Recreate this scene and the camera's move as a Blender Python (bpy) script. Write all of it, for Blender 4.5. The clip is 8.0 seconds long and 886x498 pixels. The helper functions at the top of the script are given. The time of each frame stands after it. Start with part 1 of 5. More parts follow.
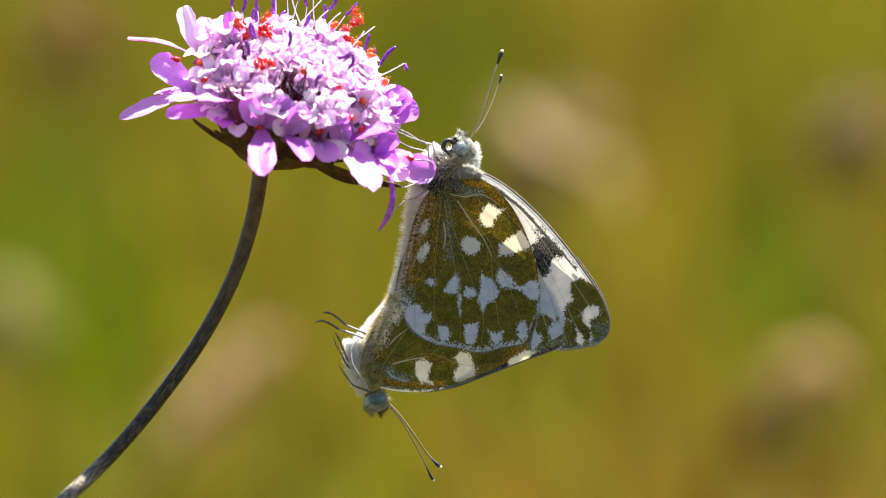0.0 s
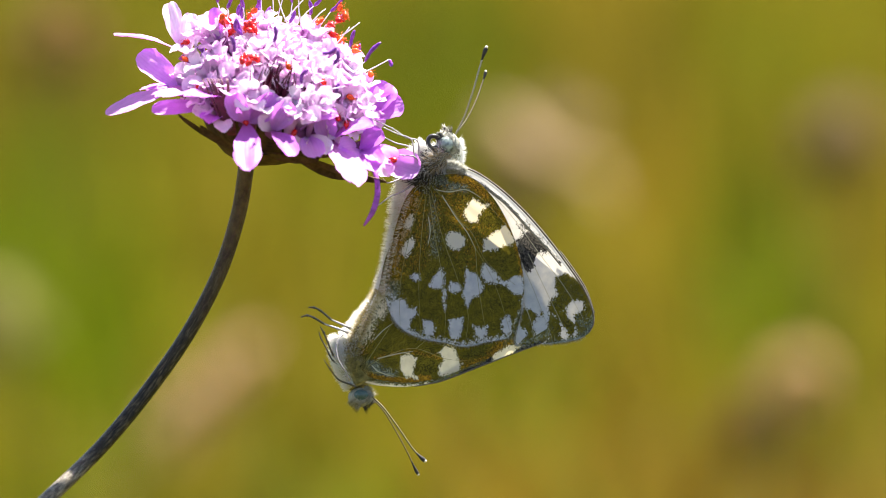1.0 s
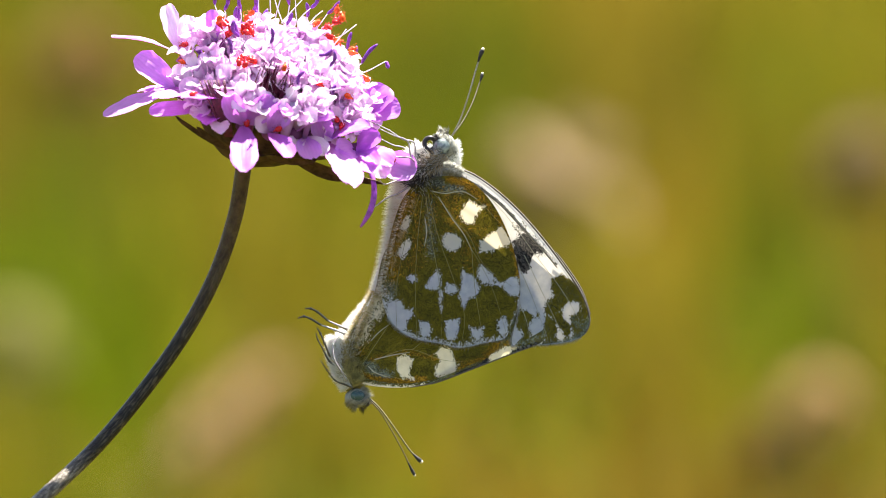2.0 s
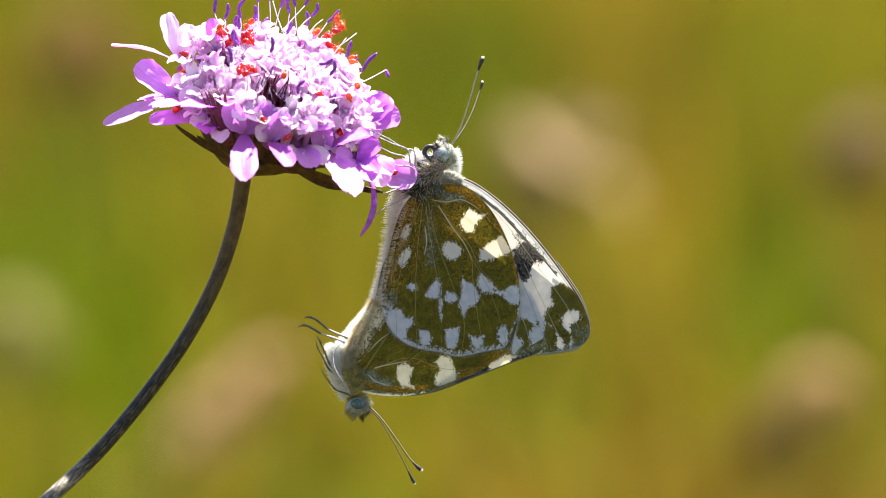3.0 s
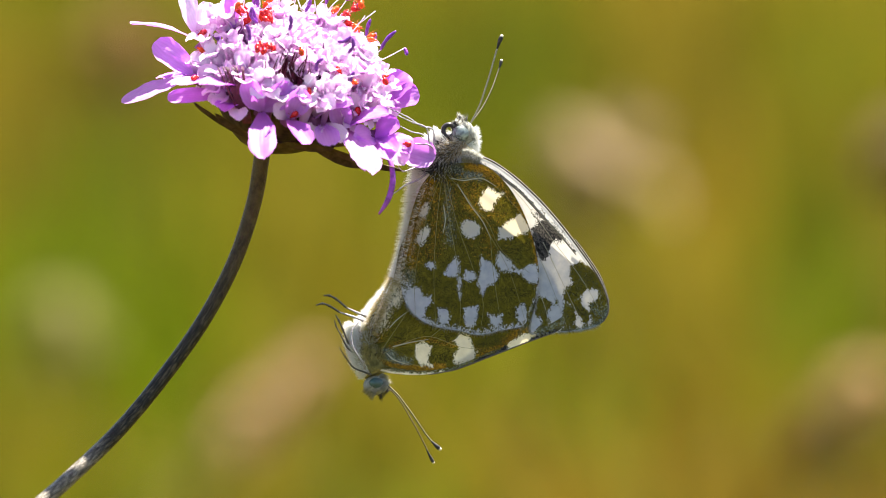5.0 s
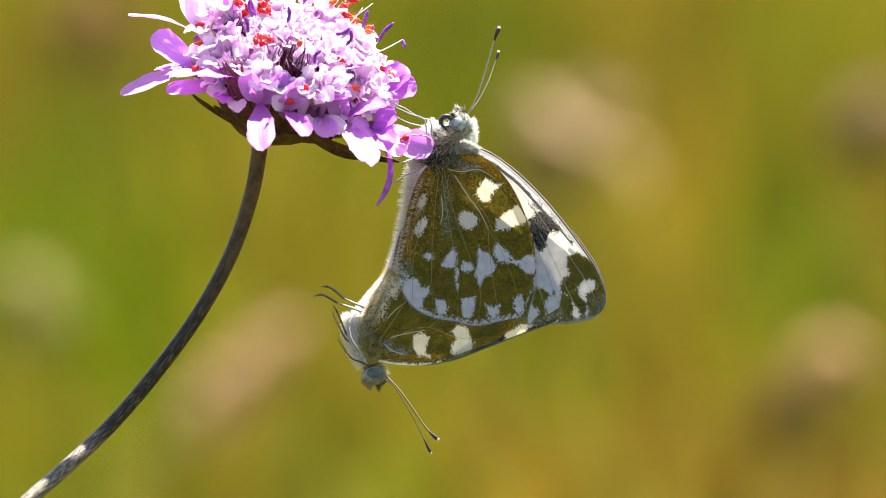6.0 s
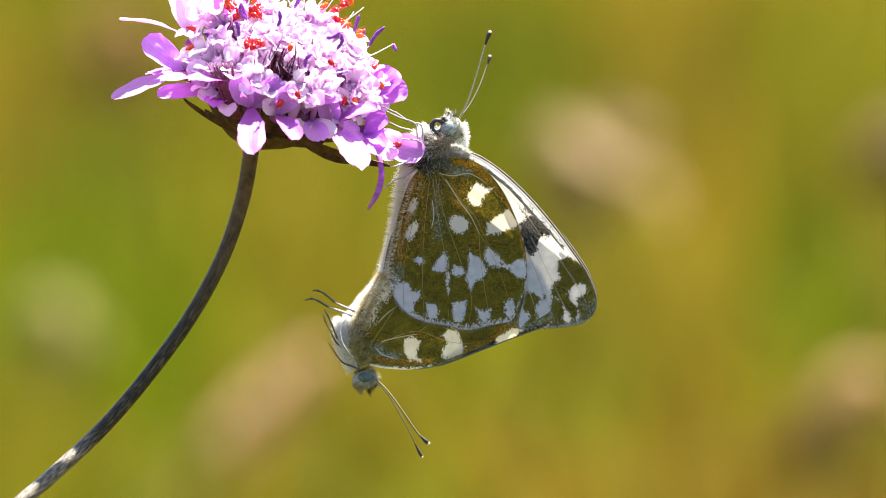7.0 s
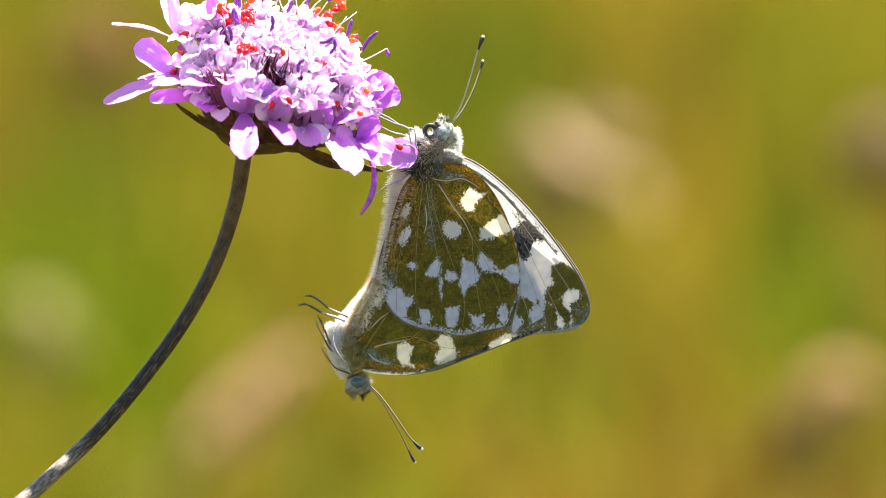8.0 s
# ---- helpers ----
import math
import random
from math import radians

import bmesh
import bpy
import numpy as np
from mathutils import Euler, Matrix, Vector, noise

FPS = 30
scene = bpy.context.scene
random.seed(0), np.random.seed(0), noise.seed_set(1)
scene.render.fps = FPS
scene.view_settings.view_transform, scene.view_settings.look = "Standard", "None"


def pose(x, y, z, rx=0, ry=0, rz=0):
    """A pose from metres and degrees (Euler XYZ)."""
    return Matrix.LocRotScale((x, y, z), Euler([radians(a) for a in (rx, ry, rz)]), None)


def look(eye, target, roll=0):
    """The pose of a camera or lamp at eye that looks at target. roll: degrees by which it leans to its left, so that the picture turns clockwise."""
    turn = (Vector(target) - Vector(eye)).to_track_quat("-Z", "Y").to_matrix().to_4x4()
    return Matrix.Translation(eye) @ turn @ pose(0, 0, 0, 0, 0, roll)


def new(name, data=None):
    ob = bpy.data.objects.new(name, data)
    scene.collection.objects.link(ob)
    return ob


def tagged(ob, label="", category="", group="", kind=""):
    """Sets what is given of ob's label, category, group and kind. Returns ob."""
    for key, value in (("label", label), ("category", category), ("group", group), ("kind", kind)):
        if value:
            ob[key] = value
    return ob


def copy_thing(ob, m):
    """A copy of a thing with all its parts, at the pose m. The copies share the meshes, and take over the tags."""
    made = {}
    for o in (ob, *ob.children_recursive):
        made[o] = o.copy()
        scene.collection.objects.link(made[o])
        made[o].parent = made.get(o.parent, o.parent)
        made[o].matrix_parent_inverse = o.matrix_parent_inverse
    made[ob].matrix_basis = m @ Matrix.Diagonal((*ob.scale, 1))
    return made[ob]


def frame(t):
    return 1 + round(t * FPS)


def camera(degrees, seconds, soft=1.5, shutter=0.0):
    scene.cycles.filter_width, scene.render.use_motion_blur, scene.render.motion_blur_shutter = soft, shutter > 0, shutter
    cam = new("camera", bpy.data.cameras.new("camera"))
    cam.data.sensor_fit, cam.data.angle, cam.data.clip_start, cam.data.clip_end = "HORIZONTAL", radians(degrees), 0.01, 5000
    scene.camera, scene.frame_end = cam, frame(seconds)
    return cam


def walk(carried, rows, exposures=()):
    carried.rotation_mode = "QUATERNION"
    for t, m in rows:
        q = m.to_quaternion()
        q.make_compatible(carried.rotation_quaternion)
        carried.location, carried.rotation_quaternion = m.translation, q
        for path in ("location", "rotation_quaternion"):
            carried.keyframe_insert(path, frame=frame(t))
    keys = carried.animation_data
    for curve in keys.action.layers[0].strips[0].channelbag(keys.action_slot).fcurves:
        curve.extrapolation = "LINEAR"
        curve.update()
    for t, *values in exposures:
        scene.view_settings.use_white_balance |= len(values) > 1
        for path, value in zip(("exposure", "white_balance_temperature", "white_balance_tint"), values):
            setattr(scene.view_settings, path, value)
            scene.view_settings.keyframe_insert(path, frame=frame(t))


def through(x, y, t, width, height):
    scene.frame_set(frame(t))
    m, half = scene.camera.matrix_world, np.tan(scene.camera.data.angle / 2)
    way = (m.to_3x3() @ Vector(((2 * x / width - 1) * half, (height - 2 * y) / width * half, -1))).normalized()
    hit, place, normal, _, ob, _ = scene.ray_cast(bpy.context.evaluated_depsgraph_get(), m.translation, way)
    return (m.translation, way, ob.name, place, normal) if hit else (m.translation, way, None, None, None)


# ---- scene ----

from mathutils.bvhtree import BVHTree

# ---------------------------------------------------------------- camera
# A long lens held by hand, eight tenths of a metre from the flower and a little above it.
SPREAD = 7.0                        # degrees across the picture
DIST = 0.801                        # metres from the lens to the flower
TILT = 8.0                          # degrees that the lens looks down
HIGH = 0.546                        # metres from the ground to the lens
UNIT = 1 / 16000                    # drawing unit of the subject: one picture pixel, a sixteenth of a millimetre at the flower
FAR = 784 / math.tan(radians(SPREAD / 2))

cam = camera(SPREAD, 8.0, soft=0.75)
cam.data.dof.use_dof = True
cam.data.dof.focus_distance = DIST
cam.data.dof.aperture_fstop = 24.0

# The sway of the lens (t, right, down) and of the plant (t, right, down), in drawing units.
LENS_SWAY = [(0, -22, -22), (0.5, 13, 29), (1.0, -42, -16), (1.5, -15, 24), (2.8, 5, 27), (3.0, -9, 5),
             (3.5, -5, 15), (4.0, -20, -4), (4.5, 0, 0), (5.0, 73, 5), (5.2, 40, -45), (6.3, 16, -45),
             (6.5, 33, -15), (7.0, 64, 4), (7.5, 58, 0), (8.0, 31, 4)]
LENS_NEAR = [(0, 1.007), (0.5, 1.003), (1.0, 1.003), (1.5, 1.0), (3.0, 0.9995), (4.0, 1.001), (4.5, 1.0),
             (5.0, 1.001), (6.5, 0.996), (7.0, 0.997), (7.5, 0.996), (8.0, 0.999)]
PLANT_SWAY = [
    (0.0, -17, -47), (0.1, -14, -49), (0.2, -23, -52), (0.3, -30, -55), (0.4, -36, -55), (0.5, -43, -55.6),
    (0.7, -39, -56), (0.8, -43, -56), (1.0, -44, -55.6), (1.2, -45, -56), (1.5, -50, -55), (1.7, -51, -54),
    (2.8, -45, -39), (3.0, -50, -38), (3.3, -48, -34), (3.5, -47.5, -27.3), (3.7, -46, -29), (3.9, -48, -23),
    (4.0, -43.8, -17.5), (4.1, -35, -12), (4.2, -20, 1), (4.3, -17, 6), (4.4, -1, 3), (4.5, 0, 0), (4.6, 8, -11),
    (4.7, 9, -20), (4.8, 1, -39), (4.9, -4, -56), (5.0, -16, -76), (5.1, -20, -93), (5.2, -21.4, -99.5),
    (6.3, -21, -92), (6.5, -29.3, -93.5), (6.6, -29, -93), (6.7, -30, -88), (6.8, -25, -86), (7.0, -36.5, -84.6),
    (7.2, -35, -86), (7.3, -34, -85), (7.5, -51.6, -84.3), (7.6, -50, -83), (7.8, -47, -77), (8.0, -49.2, -75.4)]


# The stem's bend against the flower head, in degrees.
STEM_BEND = [(0, 1.75), (0.5, 2.15), (1.0, 2.0), (1.5, 1.75), (3.0, 1.4), (3.5, 1.1), (4.0, 1.25), (4.5, 0.0), (5.0, 1.8), (6.5, 1.2), (7.0, 1.4), (7.5, 1.65), (8.0, 1.5)]


def between(rows, t, k):
    """Smooth value k of rows at t, by a Hermite curve with gentle slopes."""
    ts = [r[0] for r in rows]
    i = max(0, min(len(rows) - 2, int(np.searchsorted(ts, t, side="right")) - 1))
    def slope(j):
        if j <= 0 or j >= len(rows) - 1:
            return 0.0
        a = (rows[j][k] - rows[j - 1][k]) / (ts[j] - ts[j - 1])
        b = (rows[j + 1][k] - rows[j][k]) / (ts[j + 1] - ts[j])
        return 0.0 if a * b <= 0 else 2 * a * b / (a + b)
    h = ts[i + 1] - ts[i]
    s = (t - ts[i]) / h
    p, q = rows[i][k], rows[i + 1][k]
    return ((1 + 2 * s) * (1 - s) ** 2 * p + s * (1 - s) ** 2 * h * slope(i)
            + s * s * (3 - 2 * s) * q + s * s * (s - 1) * h * slope(i + 1))


TIMES = [r[0] for r in PLANT_SWAY]


def lens_pose(t):
    bx, by = between(LENS_SWAY, t, 1), between(LENS_SWAY, t, 2)
    m = pose(0, 0, HIGH, 90 - TILT + math.degrees(by / FAR), 0, math.degrees(bx / FAR))
    return m @ Matrix.Translation((0, 0, -DIST * (1 - 1 / between(LENS_NEAR, t, 1))))


# The clip's camera brightens its picture a little on the way.
EXPOSURES = [(0.0, 2.46), (0.5, 2.52), (1.5, 2.63), (3.5, 2.64), (4.5, 2.57), (6.5, 2.78), (8.0, 2.85)]
walk(cam, [(t, lens_pose(t)) for t in TIMES], EXPOSURES)

# The subject's own space: x right, y away from the lens, z up, in metres.
VIEW = Vector((0, math.cos(radians(TILT)), -math.sin(radians(TILT))))
SUBJECT = Matrix.Translation(Vector((0, 0, HIGH)) + DIST * VIEW) @ pose(0, 0, 0, -TILT)


def plant_pose(t):
    dx = (between(PLANT_SWAY, t, 1) - between(LENS_SWAY, t, 1)) * UNIT
    dz = -(between(PLANT_SWAY, t, 2) - between(LENS_SWAY, t, 2)) * UNIT
    return SUBJECT @ Matrix.Translation((dx, 0, dz))


REST = SUBJECT

# ---------------------------------------------------------------- light
SUN_TO = Vector((0.20, 0.375, 1.0)).normalized()     # towards the sun: high, behind the flower
sun = new("sun", bpy.data.lights.new("sun", "SUN"))
sun.data.energy, sun.data.angle, sun.data.color = 5.0, radians(0.53), (1.0, 0.95, 0.87)
sun.matrix_world = look((0, 0, 5), Vector((0, 0, 5)) - SUN_TO)
world = bpy.data.worlds.new("sky")
scene.world = world
world.use_nodes = True
sky = world.node_tree.nodes.new("ShaderNodeTexSky")
sky.sky_type, sky.sun_disc = "NISHITA", False
sky.sun_elevation = math.asin(SUN_TO.z)
sky.sun_rotation = math.atan2(SUN_TO.x, SUN_TO.y)
world.node_tree.nodes["Background"].inputs["Strength"].default_value = 0.05
world.node_tree.links.new(sky.outputs["Color"], world.node_tree.nodes["Background"].inputs["Color"])


# ---------------------------------------------------------------- materials
class Mat:
    """Small helper round a node tree."""

    def __init__(self, name):
        self.m = bpy.data.materials.new(name)
        self.m.use_nodes = True
        self.t = self.m.node_tree
        self.t.nodes.clear()
        self.out = self.t.nodes.new("ShaderNodeOutputMaterial")

    def node(self, kind, **put):
        n = self.t.nodes.new(kind)
        for k, v in put.items():
            n.inputs[k.replace("_", " ")].default_value = v
        return n

    def link(self, a, b):
        self.t.links.new(a, b)

    def coords(self):
        return self.t.nodes.new("ShaderNodeTexCoord").outputs["Object"]

    def noise(self, scale, detail=3.0, rough=0.6, vec=None):
        n = self.node("ShaderNodeTexNoise", Scale=scale, Detail=detail, Roughness=rough)
        self.link(vec if vec is not None else self.coords(), n.inputs["Vector"])
        return n.outputs["Fac"]

    def attr(self, name):
        n = self.t.nodes.new("ShaderNodeAttribute")
        n.attribute_name = name
        return n.outputs["Fac"]

    def rand(self):
        return self.t.nodes.new("ShaderNodeObjectInfo").outputs["Random"]

    def math(self, op, a, b):
        n = self.t.nodes.new("ShaderNodeMath")
        n.operation = op
        for i, v in enumerate((a, b)):
            if isinstance(v, (int, float)):
                n.inputs[i].default_value = v
            else:
                self.link(v, n.inputs[i])
        return n.outputs[0]

    def ramp(self, fac, stops, mode="LINEAR"):
        n = self.t.nodes.new("ShaderNodeValToRGB")
        n.color_ramp.interpolation = mode
        el = n.color_ramp.elements
        while len(el) < len(stops):
            el.new(0.5)
        for e, (p, c) in zip(el, stops):
            e.position = p
            e.color = (*c, 1) if not isinstance(c, (int, float)) else (c, c, c, 1)
        self.link(fac, n.inputs["Fac"])
        return n.outputs["Color"]

    def step(self, v, lo, hi):
        n = self.t.nodes.new("ShaderNodeMapRange")
        n.interpolation_type = "SMOOTHSTEP"
        n.inputs["From Min"].default_value, n.inputs["From Max"].default_value = lo, hi
        self.link(v, n.inputs["Value"])
        return n.outputs["Result"]

    def mix(self, fac, a, b, how="MIX"):
        n = self.t.nodes.new("ShaderNodeMix")
        n.data_type, n.blend_type = "RGBA", how
        for sock, v in ((n.inputs["Factor"], fac), (n.inputs[6], a), (n.inputs[7], b)):
            if isinstance(v, (int, float)):
                sock.default_value = v
            elif isinstance(v, tuple):
                sock.default_value = (*v, 1)
            else:
                self.link(v, sock)
        return n.outputs[2]

    def finish(self, color, rough=0.6, glow=0.0, metal=0.0, through=0.0, bump=None, depth=0.0001, spec=0.4, tint=None):
        p = self.node("ShaderNodeBsdfPrincipled", Roughness=rough, Metallic=metal)
        p.inputs["Specular IOR Level"].default_value = spec
        if isinstance(color, tuple):
            p.inputs["Base Color"].default_value = (*color, 1)
        else:
            self.link(color, p.inputs["Base Color"])
        if bump is not None:
            b = self.node("ShaderNodeBump", Strength=0.6, Distance=depth)
            self.link(bump, b.inputs["Height"])
            self.link(b.outputs["Normal"], p.inputs["Normal"])
        last = p.outputs["BSDF"]
        if through != 0.0:
            tr = self.t.nodes.new("ShaderNodeBsdfTranslucent")
            tc = tint if tint is not None else color
            if isinstance(tc, tuple):
                tr.inputs["Color"].default_value = (*tc, 1)
            else:
                self.link(tc, tr.inputs["Color"])
            mx = self.t.nodes.new("ShaderNodeMixShader")
            if isinstance(through, (int, float)):
                mx.inputs["Fac"].default_value = through
            else:
                self.link(through, mx.inputs["Fac"])
            self.link(last, mx.inputs[1])
            self.link(tr.outputs["BSDF"], mx.inputs[2])
            last = mx.outputs["Shader"]
        self.link(last, self.out.inputs["Surface"])
        return self.m


def plain(name, color, rough=0.6, vary=0.25, scale=1500, through=0.0, spec=0.4, metal=0.0):
    m = Mat(name)
    n = m.noise(scale)
    dark = tuple(c * (1 - vary) for c in color)
    lite = tuple(min(1, c * (1 + vary)) for c in color)
    c = m.ramp(n, [(0.3, dark), (0.7, lite)])
    return m.finish(c, rough=rough, through=through, bump=n, depth=0.00004, spec=spec, metal=metal)


def petal_material(name, pale, deep, lo=0.15, hi=0.95, foot=0.25, through=0.5, tint=(1.0, 0.58, 1.10), root=0.0):
    m = Mat(name)
    along = m.attr("along")
    n = m.noise(900, 4)
    f = m.math("ADD", m.math("MULTIPLY", m.rand(), 0.55), m.math("MULTIPLY", n, 0.5))
    base = m.mix(m.step(f, lo, hi), pale, deep)
    # Purple towards the base, with shade between florets put into the darkest part.
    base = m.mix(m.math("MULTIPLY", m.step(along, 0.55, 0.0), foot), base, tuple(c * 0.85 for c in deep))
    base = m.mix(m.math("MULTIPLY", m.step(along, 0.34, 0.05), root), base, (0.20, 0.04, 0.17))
    side = m.attr("side")
    w = m.math("SINE", m.math("MULTIPLY", side, 22.0), 0.0)
    ribs = m.math("ADD", m.math("MULTIPLY", w, 0.5), m.noise(2500))
    base = m.mix(m.math("MULTIPLY", m.step(ribs, 0.4, 1.2), 0.20), base, deep)
    glow = m.mix(1.0, base, tint, "MULTIPLY")
    return m.finish(base, rough=0.5, through=through, tint=glow, bump=ribs, depth=0.000015, spec=0.35)


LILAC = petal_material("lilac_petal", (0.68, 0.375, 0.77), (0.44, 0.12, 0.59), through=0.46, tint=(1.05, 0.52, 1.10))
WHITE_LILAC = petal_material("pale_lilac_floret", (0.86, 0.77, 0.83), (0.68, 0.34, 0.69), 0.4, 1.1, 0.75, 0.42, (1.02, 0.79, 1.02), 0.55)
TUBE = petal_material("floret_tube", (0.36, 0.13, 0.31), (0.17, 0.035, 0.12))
PURPLE = plain("purple_anther", (0.185, 0.032, 0.30), 0.28, 0.6, 3000)
WITHERED = plain("withered_purple", (0.34, 0.09, 0.46), 0.5, 0.5, 1500, through=0.2)
FILAMENT = plain("white_filament", (0.85, 0.76, 0.88), 0.4, 0.1, 2000, through=0.3)
MAROON = plain("maroon_bristle", (0.085, 0.008, 0.024), 0.5, 0.5, 2500)
BRACT = plain("dark_green_bract", (0.062, 0.036, 0.018), 0.7, 0.6, 900, spec=0.1)
MITE = plain("red_mite", (0.46, 0.008, 0.006), 0.25, 0.3, 4000)
MITE_ORANGE = plain("orange_mite", (0.70, 0.075, 0.006), 0.25, 0.3, 4000)


def stem_material():
    m = Mat("stem_skin")
    along = m.attr("along")
    n = m.noise(900, 6, 0.75)
    fine = m.noise(4000, 3)
    long = m.node("ShaderNodeTexNoise", Scale=1.0, Detail=4.0, Roughness=0.65)
    lanes = m.t.nodes.new("ShaderNodeCombineXYZ")
    m.link(m.math("MULTIPLY", along, 90.0), lanes.inputs[0])
    m.link(m.math("MULTIPLY", m.attr("turn"), 9.0), lanes.inputs[1])
    m.link(lanes.outputs[0], long.inputs["Vector"])
    lane = long.outputs["Fac"]
    c = m.ramp(lane, [(0.36, (0.009, 0.008, 0.005)), (0.5, (0.026, 0.021, 0.012)), (0.66, (0.105, 0.080, 0.042))])
    # Lower stem: sunlight beyond the flower's shadow is put into a paler bark.
    sunlit_bark = m.ramp(lane, [(0.34, (0.035, 0.028, 0.022)), (0.5, (0.12, 0.10, 0.072)), (0.66, (0.30, 0.255, 0.19))])
    c = m.mix(m.step(m.math("ADD", along, m.math("MULTIPLY", n, 0.08)), 0.475, 0.515), c, sunlit_bark)
    top = m.ramp(n, [(0.36, (0.036, 0.021, 0.005)), (0.64, (0.105, 0.073, 0.018))])
    c = m.mix(m.step(along, 0.34, 0.10), c, top)
    c = m.mix(m.math("MULTIPLY", m.step(fine, 0.60, 0.72), 0.7), c, (0.05, 0.022, 0.014))
    c = m.mix(m.math("MULTIPLY", m.step(m.noise(2600, 2, 0.5), 0.72, 0.78), 0.3), c, (0.38, 0.33, 0.25))
    fine = m.math("ADD", fine, lane)
    return m.finish(c, rough=0.36, bump=fine, depth=0.0002, spec=0.15)


STEM = stem_material()


def wing_material(name, pale_low=(0.45, 0.485, 0.59), pale_high=(0.59, 0.615, 0.70)):
    """Olive scales with pale, black, ochre and grey marks; each scale takes one colour, so the marks have scaly edges."""
    m = Mat(name)
    co = m.coords()
    scale = m.node("ShaderNodeTexVoronoi", Scale=9000.0)
    m.link(co, scale.inputs["Vector"])
    split = m.t.nodes.new("ShaderNodeSeparateColor")
    m.link(scale.outputs["Color"], split.inputs["Color"])
    r1, r2, r3 = split.outputs[0], split.outputs[1], split.outputs[2]
    grain = m.noise(9000, 2, 0.6, co)
    patch = m.noise(1100, 3, 0.6, co)
    olive = m.ramp(patch, [(0.3, (0.070, 0.060, 0.006)), (0.7, (0.128, 0.108, 0.010))])
    olive = m.mix(m.math("MULTIPLY", m.step(r3, 0.55, 1.0), 0.35), olive, (0.27, 0.24, 0.035))
    grey = m.ramp(r3, [(0.2, (0.06, 0.075, 0.055)), (0.8, (0.26, 0.29, 0.24))])
    olive = m.mix(m.step(m.math("ADD", m.attr("grey"), m.math("MULTIPLY", m.math("SUBTRACT", r1, 0.5), 0.9)), 0.15, 0.75), olive, grey)
    tan = m.ramp(r3, [(0.2, (0.10, 0.060, 0.006)), (0.8, (0.42, 0.23, 0.02))])
    olive = m.mix(m.step(m.math("ADD", m.attr("ochre"), m.math("MULTIPLY", m.math("SUBTRACT", r1, 0.5), 1.2)), 0.35, 0.6), olive, tan)
    dots = m.math("MULTIPLY", m.step(m.math("ADD", m.math("MULTIPLY", r2, 0.6), m.math("MULTIPLY", m.noise(5200, 2, 0.6, co), 0.7)), 0.55, 0.66), m.step(scale.outputs["Distance"], 0.62, 0.40))
    olive = m.mix(m.math("MULTIPLY", dots, 0.85), olive, (0.014, 0.013, 0.007))
    # The cream attribute puts sun glowing through the upper spots into their colour.
    pale = m.mix(m.attr("cream"), m.ramp(patch, [(0.3, pale_low), (0.7, pale_high)]), (0.66, 0.635, 0.56))
    flat = m.node("ShaderNodeVectorMath")
    flat.operation = "MULTIPLY"
    flat.inputs[1].default_value = (1.0, 1.0, 0.45)
    m.link(co, flat.inputs[0])
    streak = m.noise(4200, 2, 0.6, flat.outputs[0])
    rag = m.math("ADD", m.math("MULTIPLY", m.math("SUBTRACT", r1, 0.5), 0.9), m.math("MULTIPLY", m.math("SUBTRACT", streak, 0.5), 1.9))
    white = m.step(m.math("ADD", m.attr("pale"), rag), -0.26, 0.30)
    c = m.mix(white, olive, pale)
    ink = m.ramp(r2, [(0.35, (0.010, 0.011, 0.014)), (0.95, (0.11, 0.11, 0.12))])
    c = m.mix(m.step(m.math("ADD", m.attr("black"), rag), -0.10, 0.14), c, ink)
    glow = m.mix(1.0, c, (1.55, 1.34, 0.92), "MULTIPLY")
    return m.finish(c, rough=0.75, through=m.math("ADD", m.math("MULTIPLY", white, 0.24), 0.16), tint=glow, bump=grain, depth=0.00002, spec=0.08)


WING = wing_material("wing_scales")
# Warm copy of the scales: sun shining through is put into the colour.
SUNLIT_WING = wing_material("sunlit_wing_scales", (0.58, 0.54, 0.43), (0.70, 0.66, 0.55))
VEIN = plain("wing_vein", (0.26, 0.23, 0.07), 0.5, 0.3, 3000)
PALE_VEIN = plain("pale_wing_vein", (0.40, 0.38, 0.28), 0.5, 0.2, 3000)
DARK_VEIN = plain("dark_wing_edge", (0.10, 0.085, 0.07), 0.5, 0.6, 4000)
COSTA = plain("speckled_costa", (0.20, 0.175, 0.14), 0.6, 0.75, 4500, spec=0.1)
FUR_WHITE = plain("white_fur", (0.95, 0.94, 0.90), 0.6, 0.05, 3000, through=0.8, spec=0.08)
FRINGE = plain("bluish_white_fringe", (0.36, 0.38, 0.43), 0.7, 0.2, 3000, through=0.2, spec=0.1)
FUR_GREY = plain("grey_fur", (0.32, 0.31, 0.26), 0.6, 0.5, 2500, through=0.2, spec=0.08)
FUR_OLIVE = plain("olive_fur", (0.50, 0.42, 0.15), 0.6, 0.6, 1500, through=0.4, spec=0.08)
FUR_TAN = plain("tan_fur", (0.62, 0.50, 0.30), 0.6, 0.4, 2500, through=0.4, spec=0.08)
FUR_DARK = plain("dark_fur", (0.045, 0.042, 0.04), 0.6, 0.5, 2500, spec=0.08)
BODY = plain("pale_body_skin", (0.72, 0.63, 0.57), 0.7, 0.35, 1200)
PALE_BODY = plain("white_body_skin", (0.88, 0.86, 0.80), 0.7, 0.08, 1200)
OLIVE_BODY = plain("olive_body_skin", (0.26, 0.22, 0.08), 0.7, 0.5, 1800)
THORAX = plain("olive_grey_thorax_skin", (0.09, 0.08, 0.05), 0.7, 0.5, 1500)
